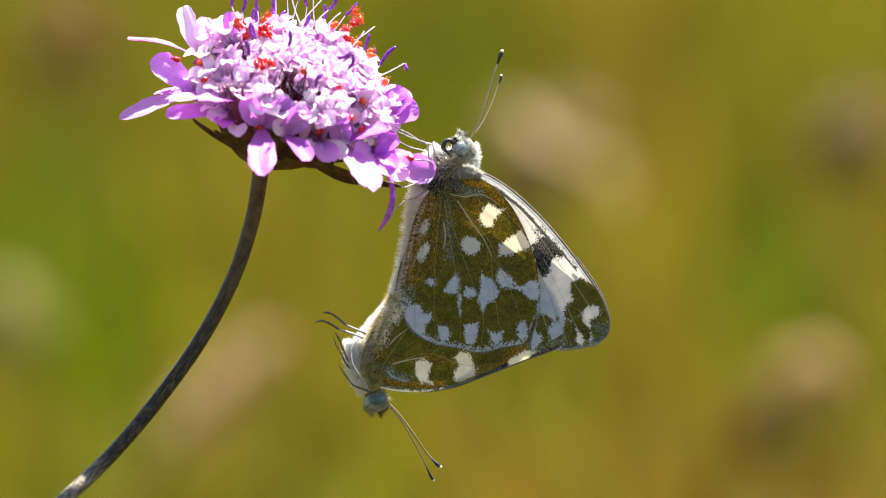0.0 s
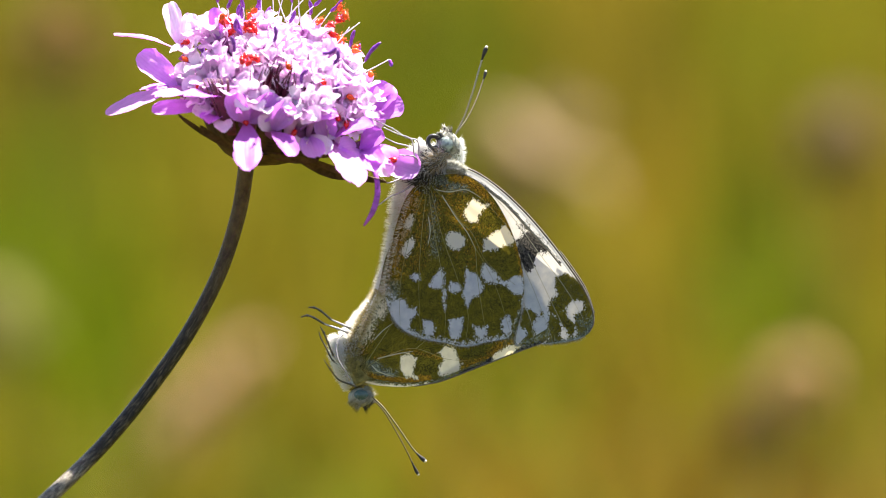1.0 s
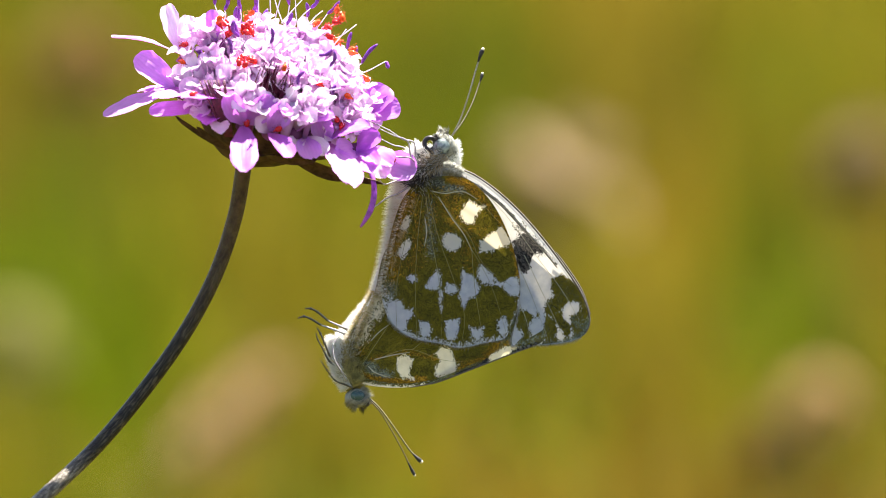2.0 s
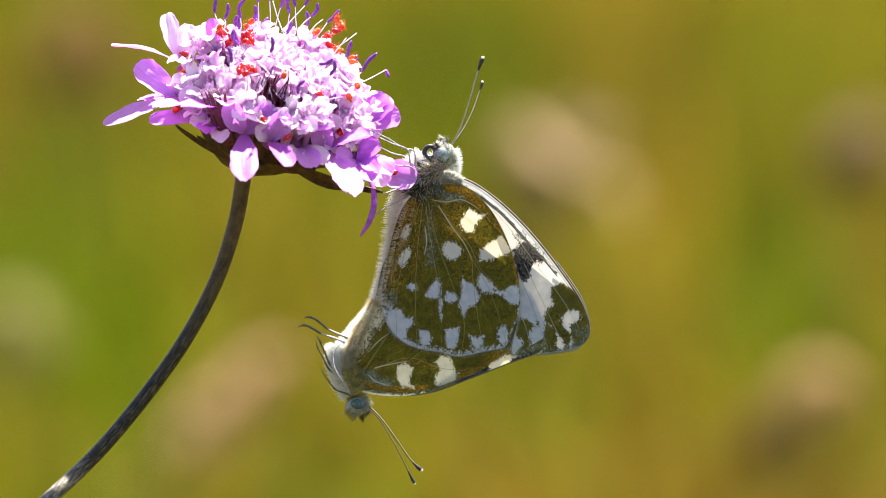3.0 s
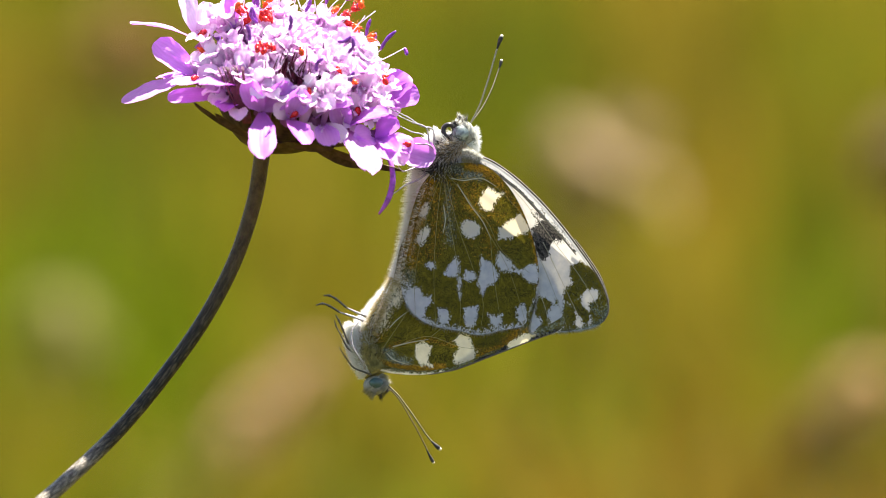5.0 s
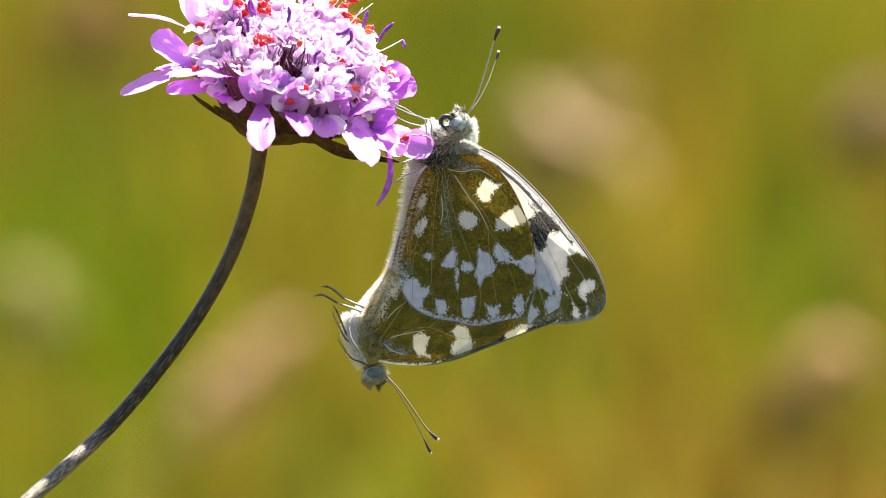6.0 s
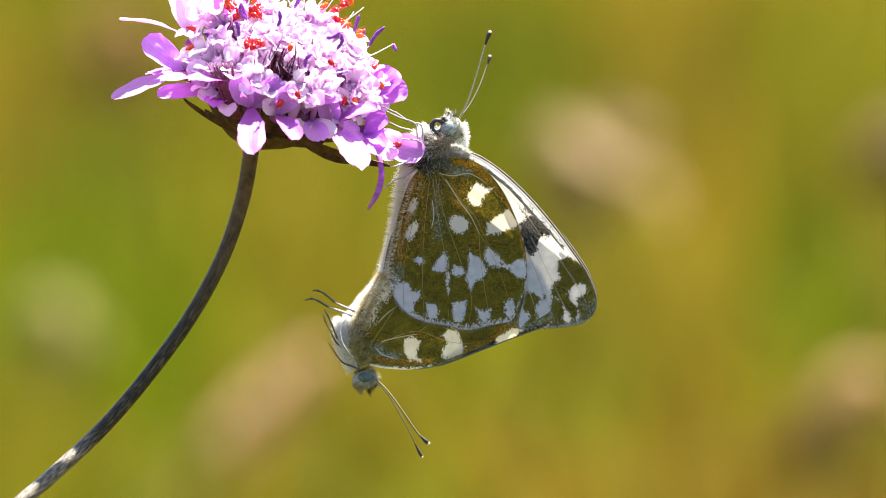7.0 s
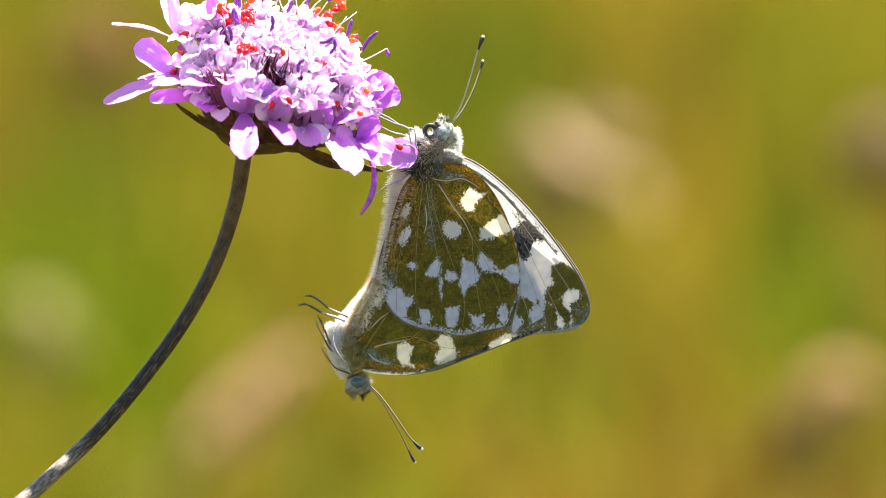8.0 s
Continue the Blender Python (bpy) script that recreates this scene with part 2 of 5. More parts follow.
EYE = plain("grey_green_eye", (0.17, 0.20, 0.185), 0.22, 0.8, 1900, spec=0.6)
TEAL_EYE = plain("teal_eye", (0.04, 0.085, 0.08), 0.25, 0.6, 1700, spec=0.5)
LEG_PALE = plain("pale_leg", (0.30, 0.28, 0.28), 0.45, 0.4, 2500)
LEG_DARK = plain("dark_leg", (0.06, 0.05, 0.04), 0.4, 0.6, 2500)
PROBOSCIS = plain("dark_proboscis", (0.022, 0.016, 0.012), 0.35, 0.5, 2500)
TIP = plain("ivory_tip", (0.75, 0.66, 0.48), 0.4, 0.2, 2500)


def antenna_material(name, dark, light):
    m = Mat(name)
    w = m.math("SINE", m.math("MULTIPLY", m.attr("along"), 340.0), 0.0)
    c = m.mix(m.step(m.math("ADD", w, m.math("MULTIPLY", m.noise(3000), 0.5)), -0.5, 0.2), dark, light)
    return m.finish(c, rough=0.4, spec=0.5)


ANTENNA = antenna_material("banded_antenna", (0.022, 0.018, 0.014), (0.46, 0.42, 0.33))
OLIVE_ANTENNA = antenna_material("olive_banded_antenna", (0.02, 0.018, 0.010), (0.14, 0.12, 0.055))
# Darker copy of the banding for the far antennae, shade put into the colour.
SHADED_ANTENNA = antenna_material("shaded_banded_antenna", (0.03, 0.022, 0.012), (0.14, 0.105, 0.055))


def ground_material():
    m = Mat("meadow_soil")
    big = m.noise(2.2, 3)
    mid = m.noise(14, 5)
    fine = m.noise(160, 4)
    c = m.ramp(big, [(0.35, (0.04864, 0.0532, 0.0019)), (0.52, (0.0722, 0.05852, 0.00266)), (0.68, (0.1026, 0.0684, 0.00532))])
    c = m.mix(m.math("MULTIPLY", m.step(mid, 0.35, 0.7), 0.5), c, (0.076, 0.0684, 0.00912))
    c = m.mix(m.math("MULTIPLY", m.step(fine, 0.45, 0.7), 0.4), c, (0.0304, 0.0228, 0.0076))
    return m.finish(c, rough=0.9, bump=fine, depth=0.02, spec=0.05)


def grass_material():
    m = Mat("meadow_grass")
    tone = m.attr("tone")
    geo = m.t.nodes.new("ShaderNodeNewGeometry")
    r = geo.outputs["Random Per Island"]
    green = m.ramp(r, [(0.0, (0.070, 0.110, 0.0009)), (1.0, (0.124, 0.172, 0.002))])
    straw = m.ramp(r, [(0.0, (0.192, 0.098, 0.008)), (1.0, (0.308, 0.165, 0.022))])
    c = m.mix(tone, green, straw)
    # dark herbs, with the spike's shadow put into the same colour
    c = m.mix(m.attr("herb_shade"), c, (0.052, 0.040, 0.006))
    c = m.mix(m.math("MULTIPLY", m.noise(90), 0.3), c, (0.0456, 0.038, 0.00608))
    return m.finish(c, rough=0.7, through=0.35, spec=0.04)


GROUND = ground_material()
GRASS = grass_material()
FADED = plain("faded_pink_floret", (0.215, 0.157, 0.088), 0.7, 0.3, 120, through=0.75, spec=0.05)
PINKISH = plain("pinkish_spike", (0.50, 0.335, 0.19), 0.7, 0.3, 120, through=0.6, spec=0.05)
DULL_PINK = plain("dull_pink_floret", (0.43, 0.29, 0.14), 0.7, 0.3, 120, through=0.55, spec=0.05)
RUST = plain("rust_brown_bract", (0.20, 0.118, 0.045), 0.7, 0.4, 150, through=0.6, spec=0.05)
STRAW = plain("dry_straw", (0.2106, 0.1872, 0.078), 0.7, 0.4, 150, through=0.4, spec=0.05)
PALE_SEED = plain("pale_seed_head", (0.18, 0.168, 0.052), 0.7, 0.3, 150, through=0.65, spec=0.05)
DRY_BROWN = plain("dry_brown_bract", (0.185, 0.115, 0.045), 0.7, 0.4, 150, through=0.4, spec=0.05)


# ---------------------------------------------------------------- building helpers
def q(x, y, d=0.0):
    """A place in the subject's space on the lens's line through drawing place (right, down), so fitted to the camera's
    view, and d millimetres away from the lens.
    """
    near = 1 + d * 0.001 / DIST
    return Vector(((x - 784) * UNIT * near, d * 0.001, (441 - y) * UNIT * near))


def spline(pts, n, closed=False):
    """n points on a Catmull-Rom curve through pts."""
    pts = [Vector(p) for p in pts]
    k = len(pts)
    out = []
    spans = k if closed else k - 1
    for i in range(n):
        u = i / (n if closed else n - 1) * spans
        j = min(int(u), spans - 1)
        f = u - j
        def at(a):
            return pts[a % k] if closed else pts[max(0, min(k - 1, a))]
        a, b, c, d = at(j - 1), at(j), at(j + 1), at(j + 2)
        out.append(0.5 * ((2 * b) + (c - a) * f + (2 * a - 5 * b + 4 * c - d) * f * f + (3 * b - a - 3 * c + d) * f ** 3))
    return out


def floats(bm, name):
    return bm.verts.layers.float.get(name) or bm.verts.layers.float.new(name)


def tube(bm, pts, radii, sides=8, along=(0.0, 1.0), squash=1.0):
    """A round tapered tube along pts; radii a number or a list spread over the length."""
    lay, lay2 = floats(bm, "along"), floats(bm, "turn")
    n = len(pts)
    rr = radii if isinstance(radii, (list, tuple)) else [radii]
    rings = []
    up = Vector((0, -1, 0))
    for i, p in enumerate(pts):
        d = (pts[min(i + 1, n - 1)] - pts[max(i - 1, 0)]).normalized()
        s = d.cross(up)
        if s.length < 1e-6:
            s = d.cross(Vector((0, 0, 1)))
        s.normalize()
        w = s.cross(d).normalized()
        u = i / (n - 1) * (len(rr) - 1)
        j = min(int(u), len(rr) - 2) if len(rr) > 1 else 0
        r = rr[j] + (rr[j + 1] - rr[j]) * (u - j) if len(rr) > 1 else rr[0]
        ring = []
        for k in range(sides):
            a = 2 * math.pi * k / sides
            v = bm.verts.new(p + s * (math.cos(a) * r) + w * (math.sin(a) * r * squash))
            v[lay] = along[0] + (along[1] - along[0]) * i / (n - 1)
            v[lay2] = abs(2 * k / sides - 1)
            ring.append(v)
        rings.append(ring)
    for a, b in zip(rings, rings[1:]):
        for k in range(sides):
            bm.faces.new((a[k], a[(k + 1) % sides], b[(k + 1) % sides], b[k]))
    bm.faces.new(rings[0][::-1])
    bm.faces.new(rings[-1])
    return bm


def ball(bm, c, rx, ry=None, rz=None, seg=16, rot=None):
    m = Matrix.Translation(c) @ (rot or Matrix()) @ Matrix.Diagonal((rx, ry or rx, rz or rx, 1))
    bmesh.ops.create_uvsphere(bm, u_segments=seg, v_segments=max(6, seg // 2), radius=1, matrix=m)
    return bm


def make(name, bm, material, smooth=True):
    me = bpy.data.meshes.new(name)
    bm.to_mesh(me)
    bm.free()
    for p in me.polygons:
        p.use_smooth = smooth
    me.materials.append(material)
    return me


def part(name, bm, material, parent, label=""):
    """Links a bmesh as one mesh object under a thing or a part."""
    ob = new(name, make(name, bm, material))
    ob.parent = parent
    return tagged(ob, label)


def thing(name, label, category, m=None, group="", kind=""):
    ob = new(name)
    ob.empty_display_size = 0.005
    ob.matrix_world = m if m is not None else Matrix()
    return tagged(ob, label, category, group, kind)


def petal_mesh(bm, base, tip, width, face, cup=0.2, bend=0.1, blunt=0.5, nu=9, nv=7, wavy=0.06, seed=0):
    """A petal from base to tip with a rounded end; face is the way in which its upper side looks."""
    la, ls = floats(bm, "along"), floats(bm, "side")
    base, tip = Vector(base), Vector(tip)
    a = tip - base
    length = a.length
    s = a.cross(Vector(face)).normalized()
    n = s.cross(a).normalized()
    rnd = random.Random(seed)
    ph = rnd.random() * 6.28
    rows = []
    for i in range(nu):
        t = math.sin(i / (nu - 1) * math.pi / 2)
        w = width * 0.5 * (0.28 + 0.72 * math.sin(min(1, t / (0.50 + 0.1 * blunt)) * math.pi / 2) ** 1.3)
        if t > 0.76:
            w *= math.sqrt(max(0.01, 1 - ((t - 0.76) / 0.245) ** 2 * (1 - 0.32 * blunt)))
        row = []
        for j in range(nv):
            v = 2 * j / (nv - 1) - 1
            tt = t - 0.03 * v * v * t
            p = base + a * tt + s * (w * v * (1 + 0.13 * noise.noise((t * 9 + seed * 3.7, v * 2.0, seed)) * abs(v)))
            p += n * (0.09 * width * noise.noise((t * 5 + seed, v * 3.5, seed * 1.3)))
            p += n * (cup * width * (v * v - 0.3) * math.sin(t * 2.2) * 0.5 + bend * length * math.sin(t * math.pi)
                      + wavy * width * math.sin(3.1 * v + 5 * t + ph) * t)
            vert = bm.verts.new(p)
            vert[la], vert[ls] = t, v
            row.append(vert)
        rows.append(row)
    for r0, r1 in zip(rows, rows[1:]):
        for j in range(nv - 1):
            bm.faces.new((r0[j], r0[j + 1], r1[j + 1], r1[j]))
    return bm


# ---------------------------------------------------------------- ground and meadow
def build_ground():
    bm = bmesh.new()
    near = 60
    for i in range(near + 1):
        for j in range(near + 1):
            u, v = i / near * 2 - 1, j / near * 2 - 1
            x = math.copysign(abs(u) ** 4 * 1500 + abs(u) * 6, u)
            y = 3 + math.copysign(abs(v) ** 4 * 1500 + abs(v) * 6, v)
            bm.verts.new((x, y, 0.02 * noise.noise((x * 0.9, y * 0.9, 0)) * (1 if abs(u) < 0.8 else 0)))
    bm.verts.ensure_lookup_table()
    w = near + 1
    for i in range(near):
        for j in range(near):
            bm.faces.new([bm.verts[k] for k in (i * w + j, (i + 1) * w + j, (i + 1) * w + j + 1, i * w + j + 1)])
    ob = new("ground", make("ground", bm, GROUND))
    return tagged(ob, "olive and brown meadow ground with dry patches", "ground", kind="structure")


# Greener (below 0) and drier (above 0) patches of the meadow, placed to fit the camera's view: place, half width, half
# depth, amount.
MEADOW_PATCHES = [(-0.208, 3.67, 0.049, 0.45, -0.7), (-0.148, 2.78, 0.043, 0.15, -0.6), (-0.127, 3.37, 0.039, 0.28, -0.5), (-0.028, 4.23, 0.04, 0.44, -0.3), (0.03, 4.42, 0.052, 0.38, -0.5), (-0.039, 2.86, 0.027, 0.15, -1.0), (0.169, 3.57, 0.022, 0.34, -1.0), (0.187, 4.39, 0.055, 0.32, -0.25), (0.053, 3.13, 0.022, 0.13, -1.0), (-0.133, 3.08, 0.026, 0.17, -0.5), (-0.006, 3.3, 0.028, 0.22, -0.3), (0.037, 2.86, 0.027, 0.12, 0.7), (0.091, 3.09, 0.027, 0.24, 0.5), (0.149, 2.82, 0.033, 0.12, 1.2), (0.093, 3.65, 0.034, 0.31, 0.15), (0.138, 3.79, 0.021, 0.38, 0.15)]
# Stands of darker brownish herbs among the grass, placed to fit the camera's view; the last is the pink spike's painted
# shadow.
HERB_SHADE_PATCHES = [(0.006, 4.42, 0.076, 0.35, 0.6), (-0.217, 4.32, 0.051, 0.37, 0.75), (0.196, 3.77, 0.026, 0.28, 0.55), (-0.062, 2.79, 0.024, 0.1, 0.35), (0.022, 3.67, 0.026, 0.27, 0.25), (0.12, 2.92, 0.018, 0.17, 0.15), (0.147, 4.51, 0.042, 0.2, 0.2), (-0.054, 2.95, 0.016, 0.1, 0.7)]


def meadow_tone(x, y):
    """How dry the meadow is at a place, 0 green to 1 straw."""
    t = 0.45
    for px, py, wide, deep, add in MEADOW_PATCHES:
        t += add * math.exp(-((x - px) / wide) ** 2 - ((y - py) / deep) ** 2)
    t += 0.30 * noise.noise((x * 5.0 + 4, y * 0.9, 2.0)) + 0.2 * noise.noise((x * 11, y * 2.5, 5))
    return max(0.0, min(1.0, t))


def meadow_herb_shade(x, y):
    """Share of dark herbs and painted shadow at a place."""
    return min(1.0, sum(add * math.exp(-((x - px) / wide) ** 2 - ((y - py) / deep) ** 2) for px, py, wide, deep, add in HERB_SHADE_PATCHES))


def build_grass():
    """Blades all round, thickest where the camera's view meets the meadow."""
    rnd = random.Random(4)
    verts, faces, tone, herb_shade = [], [], [], []
    for k in range(98000):
        if k < 68000:
            x, y = rnd.gauss(0, 1.3), 4.2 + rnd.gauss(0, 1.9)
        else:
            r, a = 8.5 * math.sqrt(rnd.random()), rnd.random() * 6.283
            x, y = r * math.cos(a), 2.0 + r * math.sin(a)
        if x * x + y * y < 0.03:
            continue
        dry = min(1, max(0, meadow_tone(x, y) + rnd.gauss(0, 0.10)))
        dark = min(1, max(0, meadow_herb_shade(x, y) + rnd.gauss(0.05, 0.10)))
        h = rnd.uniform(0.03, 0.105)
        a = rnd.random() * 6.28
        lean, wide = rnd.uniform(0.1, 0.7) * h, rnd.uniform(0.002, 0.0045) * (1 if k < 68000 else 1.5)
        dx, dy = math.cos(a), math.sin(a)
        b = len(verts)
        for i in range(4):
            t = i / 3
            cx, cy, cz = x + dx * lean * t * t, y + dy * lean * t * t, h * t - 0.01
            w = wide * (1 - 0.92 * t)
            verts += [(cx - dy * w, cy + dx * w, cz), (cx + dx * w * 0.5, cy + dy * w * 0.5, cz), (cx + dy * w, cy - dx * w, cz)]
            tone += [dry] * 3
            herb_shade += [dark] * 3
        for i in range(3):
            o = b + 3 * i
            faces += [(o, o + 1, o + 4, o + 3), (o + 1, o + 2, o + 5, o + 4)]
    me = bpy.data.meshes.new("grass")
    me.from_pydata(verts, [], faces)
    at = me.attributes.new("tone", "FLOAT", "POINT")
    at.data.foreach_set("value", tone)
    me.attributes.new("herb_shade", "FLOAT", "POINT").data.foreach_set("value", herb_shade)
    for p in me.polygons:
        p.use_smooth = True
    me.materials.append(GRASS)
    return tagged(new("grass", me), "green and straw-coloured meadow grass", "grass", kind="stuff")


def far_place(x, y, dist):
    """World place that lies on the lens's line through drawing place (x, y) at dist metres."""
    m = pose(0, 0, HIGH, 90 - TILT)
    return m @ Vector(((x - 784) / FAR * dist, (441 - y) / FAR * dist, -dist))


def faded_flower(x, y, dist, radius, mat, label, lean=(0.0, 0.0), long=1.0, seed=1, n=90):
    """A faded meadow flower head on a thin stalk that stands in the ground."""
    rnd = random.Random(seed)
    c = far_place(x, y, dist)
    ob = thing("meadow_flower", label, "flower", Matrix.Translation((c.x - lean[0], c.y - lean[1], 0)), "faded flowers in the meadow")
    inv = ob.matrix_world.inverted()
    axis = Vector((lean[0], lean[1], 0.10)).normalized() if long > 1 else Vector((lean[0] * 2, lean[1], 0.3)).normalized()
    turn = axis.to_track_quat("Z", "Y").to_matrix().to_4x4()
    bm = bmesh.new()
    lc = inv @ c
    for k in range(n):
        z = rnd.uniform(-0.8, 1.0)
        a = rnd.random() * 6.28
        s = math.sqrt(max(0, 1 - z * z))
        d = Vector((s * math.cos(a), s * math.sin(a), z * long))
        p = lc + (turn @ (d * radius * 0.25))
        tip = lc + (turn @ (d * radius * 1.1))
        petal_mesh(bm, p, tip, radius * 0.5, (turn @ Vector((0, 0, 1))) + Vector((0.01, 0, 0.02)), 0.3, 0.1, nu=4, nv=3, seed=k)
    part("flower_head", bm, mat, ob)
    bm = bmesh.new()
    ball(bm, lc, radius * 0.14, radius * 0.14, radius * 0.14 * long, 12, turn)
    part("receptacle", bm, mat, ob)
    bm = bmesh.new()
    low = lc - axis * radius * long * 0.7
    pts = spline([(0, 0, -0.02), (low.x * 0.3, low.y * 0.3, low.z * 0.5), low], 12)
    tube(bm, pts, [0.0016, 0.0011], 6)
    part("stalk", bm, STRAW, ob)
    return ob


build_ground()
build_grass()
faded_flower(1454, 690, 2.6, 0.0115, DULL_PINK, "faded pinkish-brown flower head on a dry stalk", (0.02, 0), 1.0, 1)
faded_flower(1370, 775, 2.62, 0.010, DRY_BROWN, "brown dry seed head beside a faded flower", (0.02, 0), 1.4, 2)
faded_flower(1000, 318, 3.2, 0.031, FADED, "large faded pinkish flower head in the meadow", (0.0, 0), 1.05, 3, 32)
faded_flower(1530, 272, 3.0, 0.015, FADED, "faded pinkish-brown flower head on a dry stalk", (0.01, 0), 1.2, 4)
faded_flower(45, 582, 3.0, 0.018, PALE_SEED, "pale straw-coloured seed head in the grass", (0.0, 0), 1.1, 5, 34)
faded_flower(408, 714, 2.7, 0.0088, PINKISH, "long faded pink flower spike leaning over", (0.09, 0), 3.4, 6)
faded_flower(145, 84, 3.6, 0.020, RUST, "brown dry seed head in the grass", (0.0, 0), 1.3, 7, 40)

# ---------------------------------------------------------------- the scabious flower
AXIS = Vector((math.sin(radians(13)), -0.10, math.cos(radians(13)))).normalized()
HUB = q(535, 268)
WIDE, TALL = 0.0094, 0.0091
TURN = AXIS.to_track_quat("Z", "Y").to_matrix()

flower = thing("scabious_flower", "lilac scabious flower head with white inner florets on a curved stem", "flower", REST)


def dome(theta, phi, grow=1.0):
    """Place and outward way on the flower's dome; theta from its top, phi round it."""
    d = Vector((math.sin(theta) * math.cos(phi) * WIDE, math.sin(theta) * math.sin(phi) * WIDE, math.cos(theta) * TALL))
    nrm = Vector((d.x / WIDE ** 2, d.y / WIDE ** 2, d.z / TALL ** 2)).normalized()
    return HUB + TURN @ (d * grow), (TURN @ nrm).normalized()


def build_stem():
    pts = [q(482, 330), q(478, 365), q(462, 440), q(425, 540, -1), q(365, 645, -2.5), q(285, 750, -4.5), q(206, 838, -7.5), q(117, 919, -12), q(36, 990, -16),
           q(-60, 1110, -20), q(-140, 1300, -22), q(-190, 1800, -22), q(-215, 3200, -20), q(-220, 5400), q(-220, 7800)]
    bm = bmesh.new()
    tube(bm, spline(pts, 150), [0.00091, 0.00083, 0.00080, 0.00085, 0.0011, 0.0013], 18, along=(0, 1))
    return part("stem", bm, STEM, flower, "dark olive stem, browner and painted sunlit lower down")


def build_receptacle():
    bm = bmesh.new()
    ball(bm, Vector((0, 0, 0)), WIDE * 0.80, WIDE * 0.80, TALL * 0.70, 24)
    for v in bm.verts:
        v.co = HUB + TURN @ Vector((v.co.x, v.co.y, v.co.z if v.co.z > 0 else v.co.z * 0.1))
    part("receptacle", bm, MAROON, flower, "dark maroon core between the florets")
    bm = bmesh.new()
    rings = []
    for k in range(9):
        t = k / 8
        c = (HUB - AXIS * 0.0004).lerp(q(483, 346), t)
        r = 0.0079 * (1 - t) ** 0.66 + 0.0010
        rings.append([bm.verts.new(c + TURN @ Vector((math.cos(a) * r * (1 + 0.03 * math.sin(a * 9)), math.sin(a) * r, 0)))
                      for a in (2 * math.pi * i / 36 for i in range(36))])
    for r0, r1 in zip(rings, rings[1:]):
        for i in range(36):
            bm.faces.new((r0[i], r0[(i + 1) % 36], r1[(i + 1) % 36], r1[i]))
    part("calyx", bm, BRACT, flower, "dark green calyx under the flower head")
    # pointed bracts below the rim
    for i, (b, t, w) in enumerate((
            (q(478, 330, -3), q(360, 259, -4), 14), (q(480, 328, -5), q(398, 278, -7), 18), (q(500, 326, -4), q(610, 338, -6), 24),
            (q(560, 322, -3), q(728, 379, -4), 22), (q(545, 320, -1), q(665, 372, 0), 26), (q(500, 320, 3), q(430, 300, 8), 24),
            (q(530, 318, 4), q(640, 330, 9), 24), (q(505, 325, -5), q(540, 330, -9), 24))):
        bm = bmesh.new()
        petal_mesh(bm, b, t, w * UNIT, (0, -0.6, -1), 0.3, 0.04, 0.0, 8, 5, seed=i)
        part("bract", bm, BRACT, flower)


def floret_mesh(seed):
    """A small floret: a tube with five rounded lobes; z is its way out."""
    rnd = random.Random(seed)
    bm = bmesh.new()
    floats(bm, "side")
    tube(bm, [Vector((0, 0, z)) for z in (-0.0042, -0.0020, 0.0)], [0.0003, 0.0005, 0.0009], 7, along=(0, 0.3))
    for k in range(5):
        a = 2 * math.pi * (k + rnd.uniform(-0.15, 0.15)) / 5
        ln = rnd.uniform(0.0012, 0.0020) * (1.25 if k == 0 else 1)
        up = rnd.uniform(0.3, 1.5)
        d = Vector((math.cos(a), math.sin(a), up)).normalized()
        b = Vector((math.cos(a), math.sin(a), 0)) * 0.0007
        petal_mesh(bm, b, b + d * ln, ln * rnd.uniform(0.75, 1.0), Vector((-math.cos(a), -math.sin(a), 1.2)), rnd.uniform(0.3, 0.8), rnd.uniform(-0.1, 0.25),
                   1.0, 8, 6, 0.07, seed * 7 + k)
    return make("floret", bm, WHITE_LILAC)


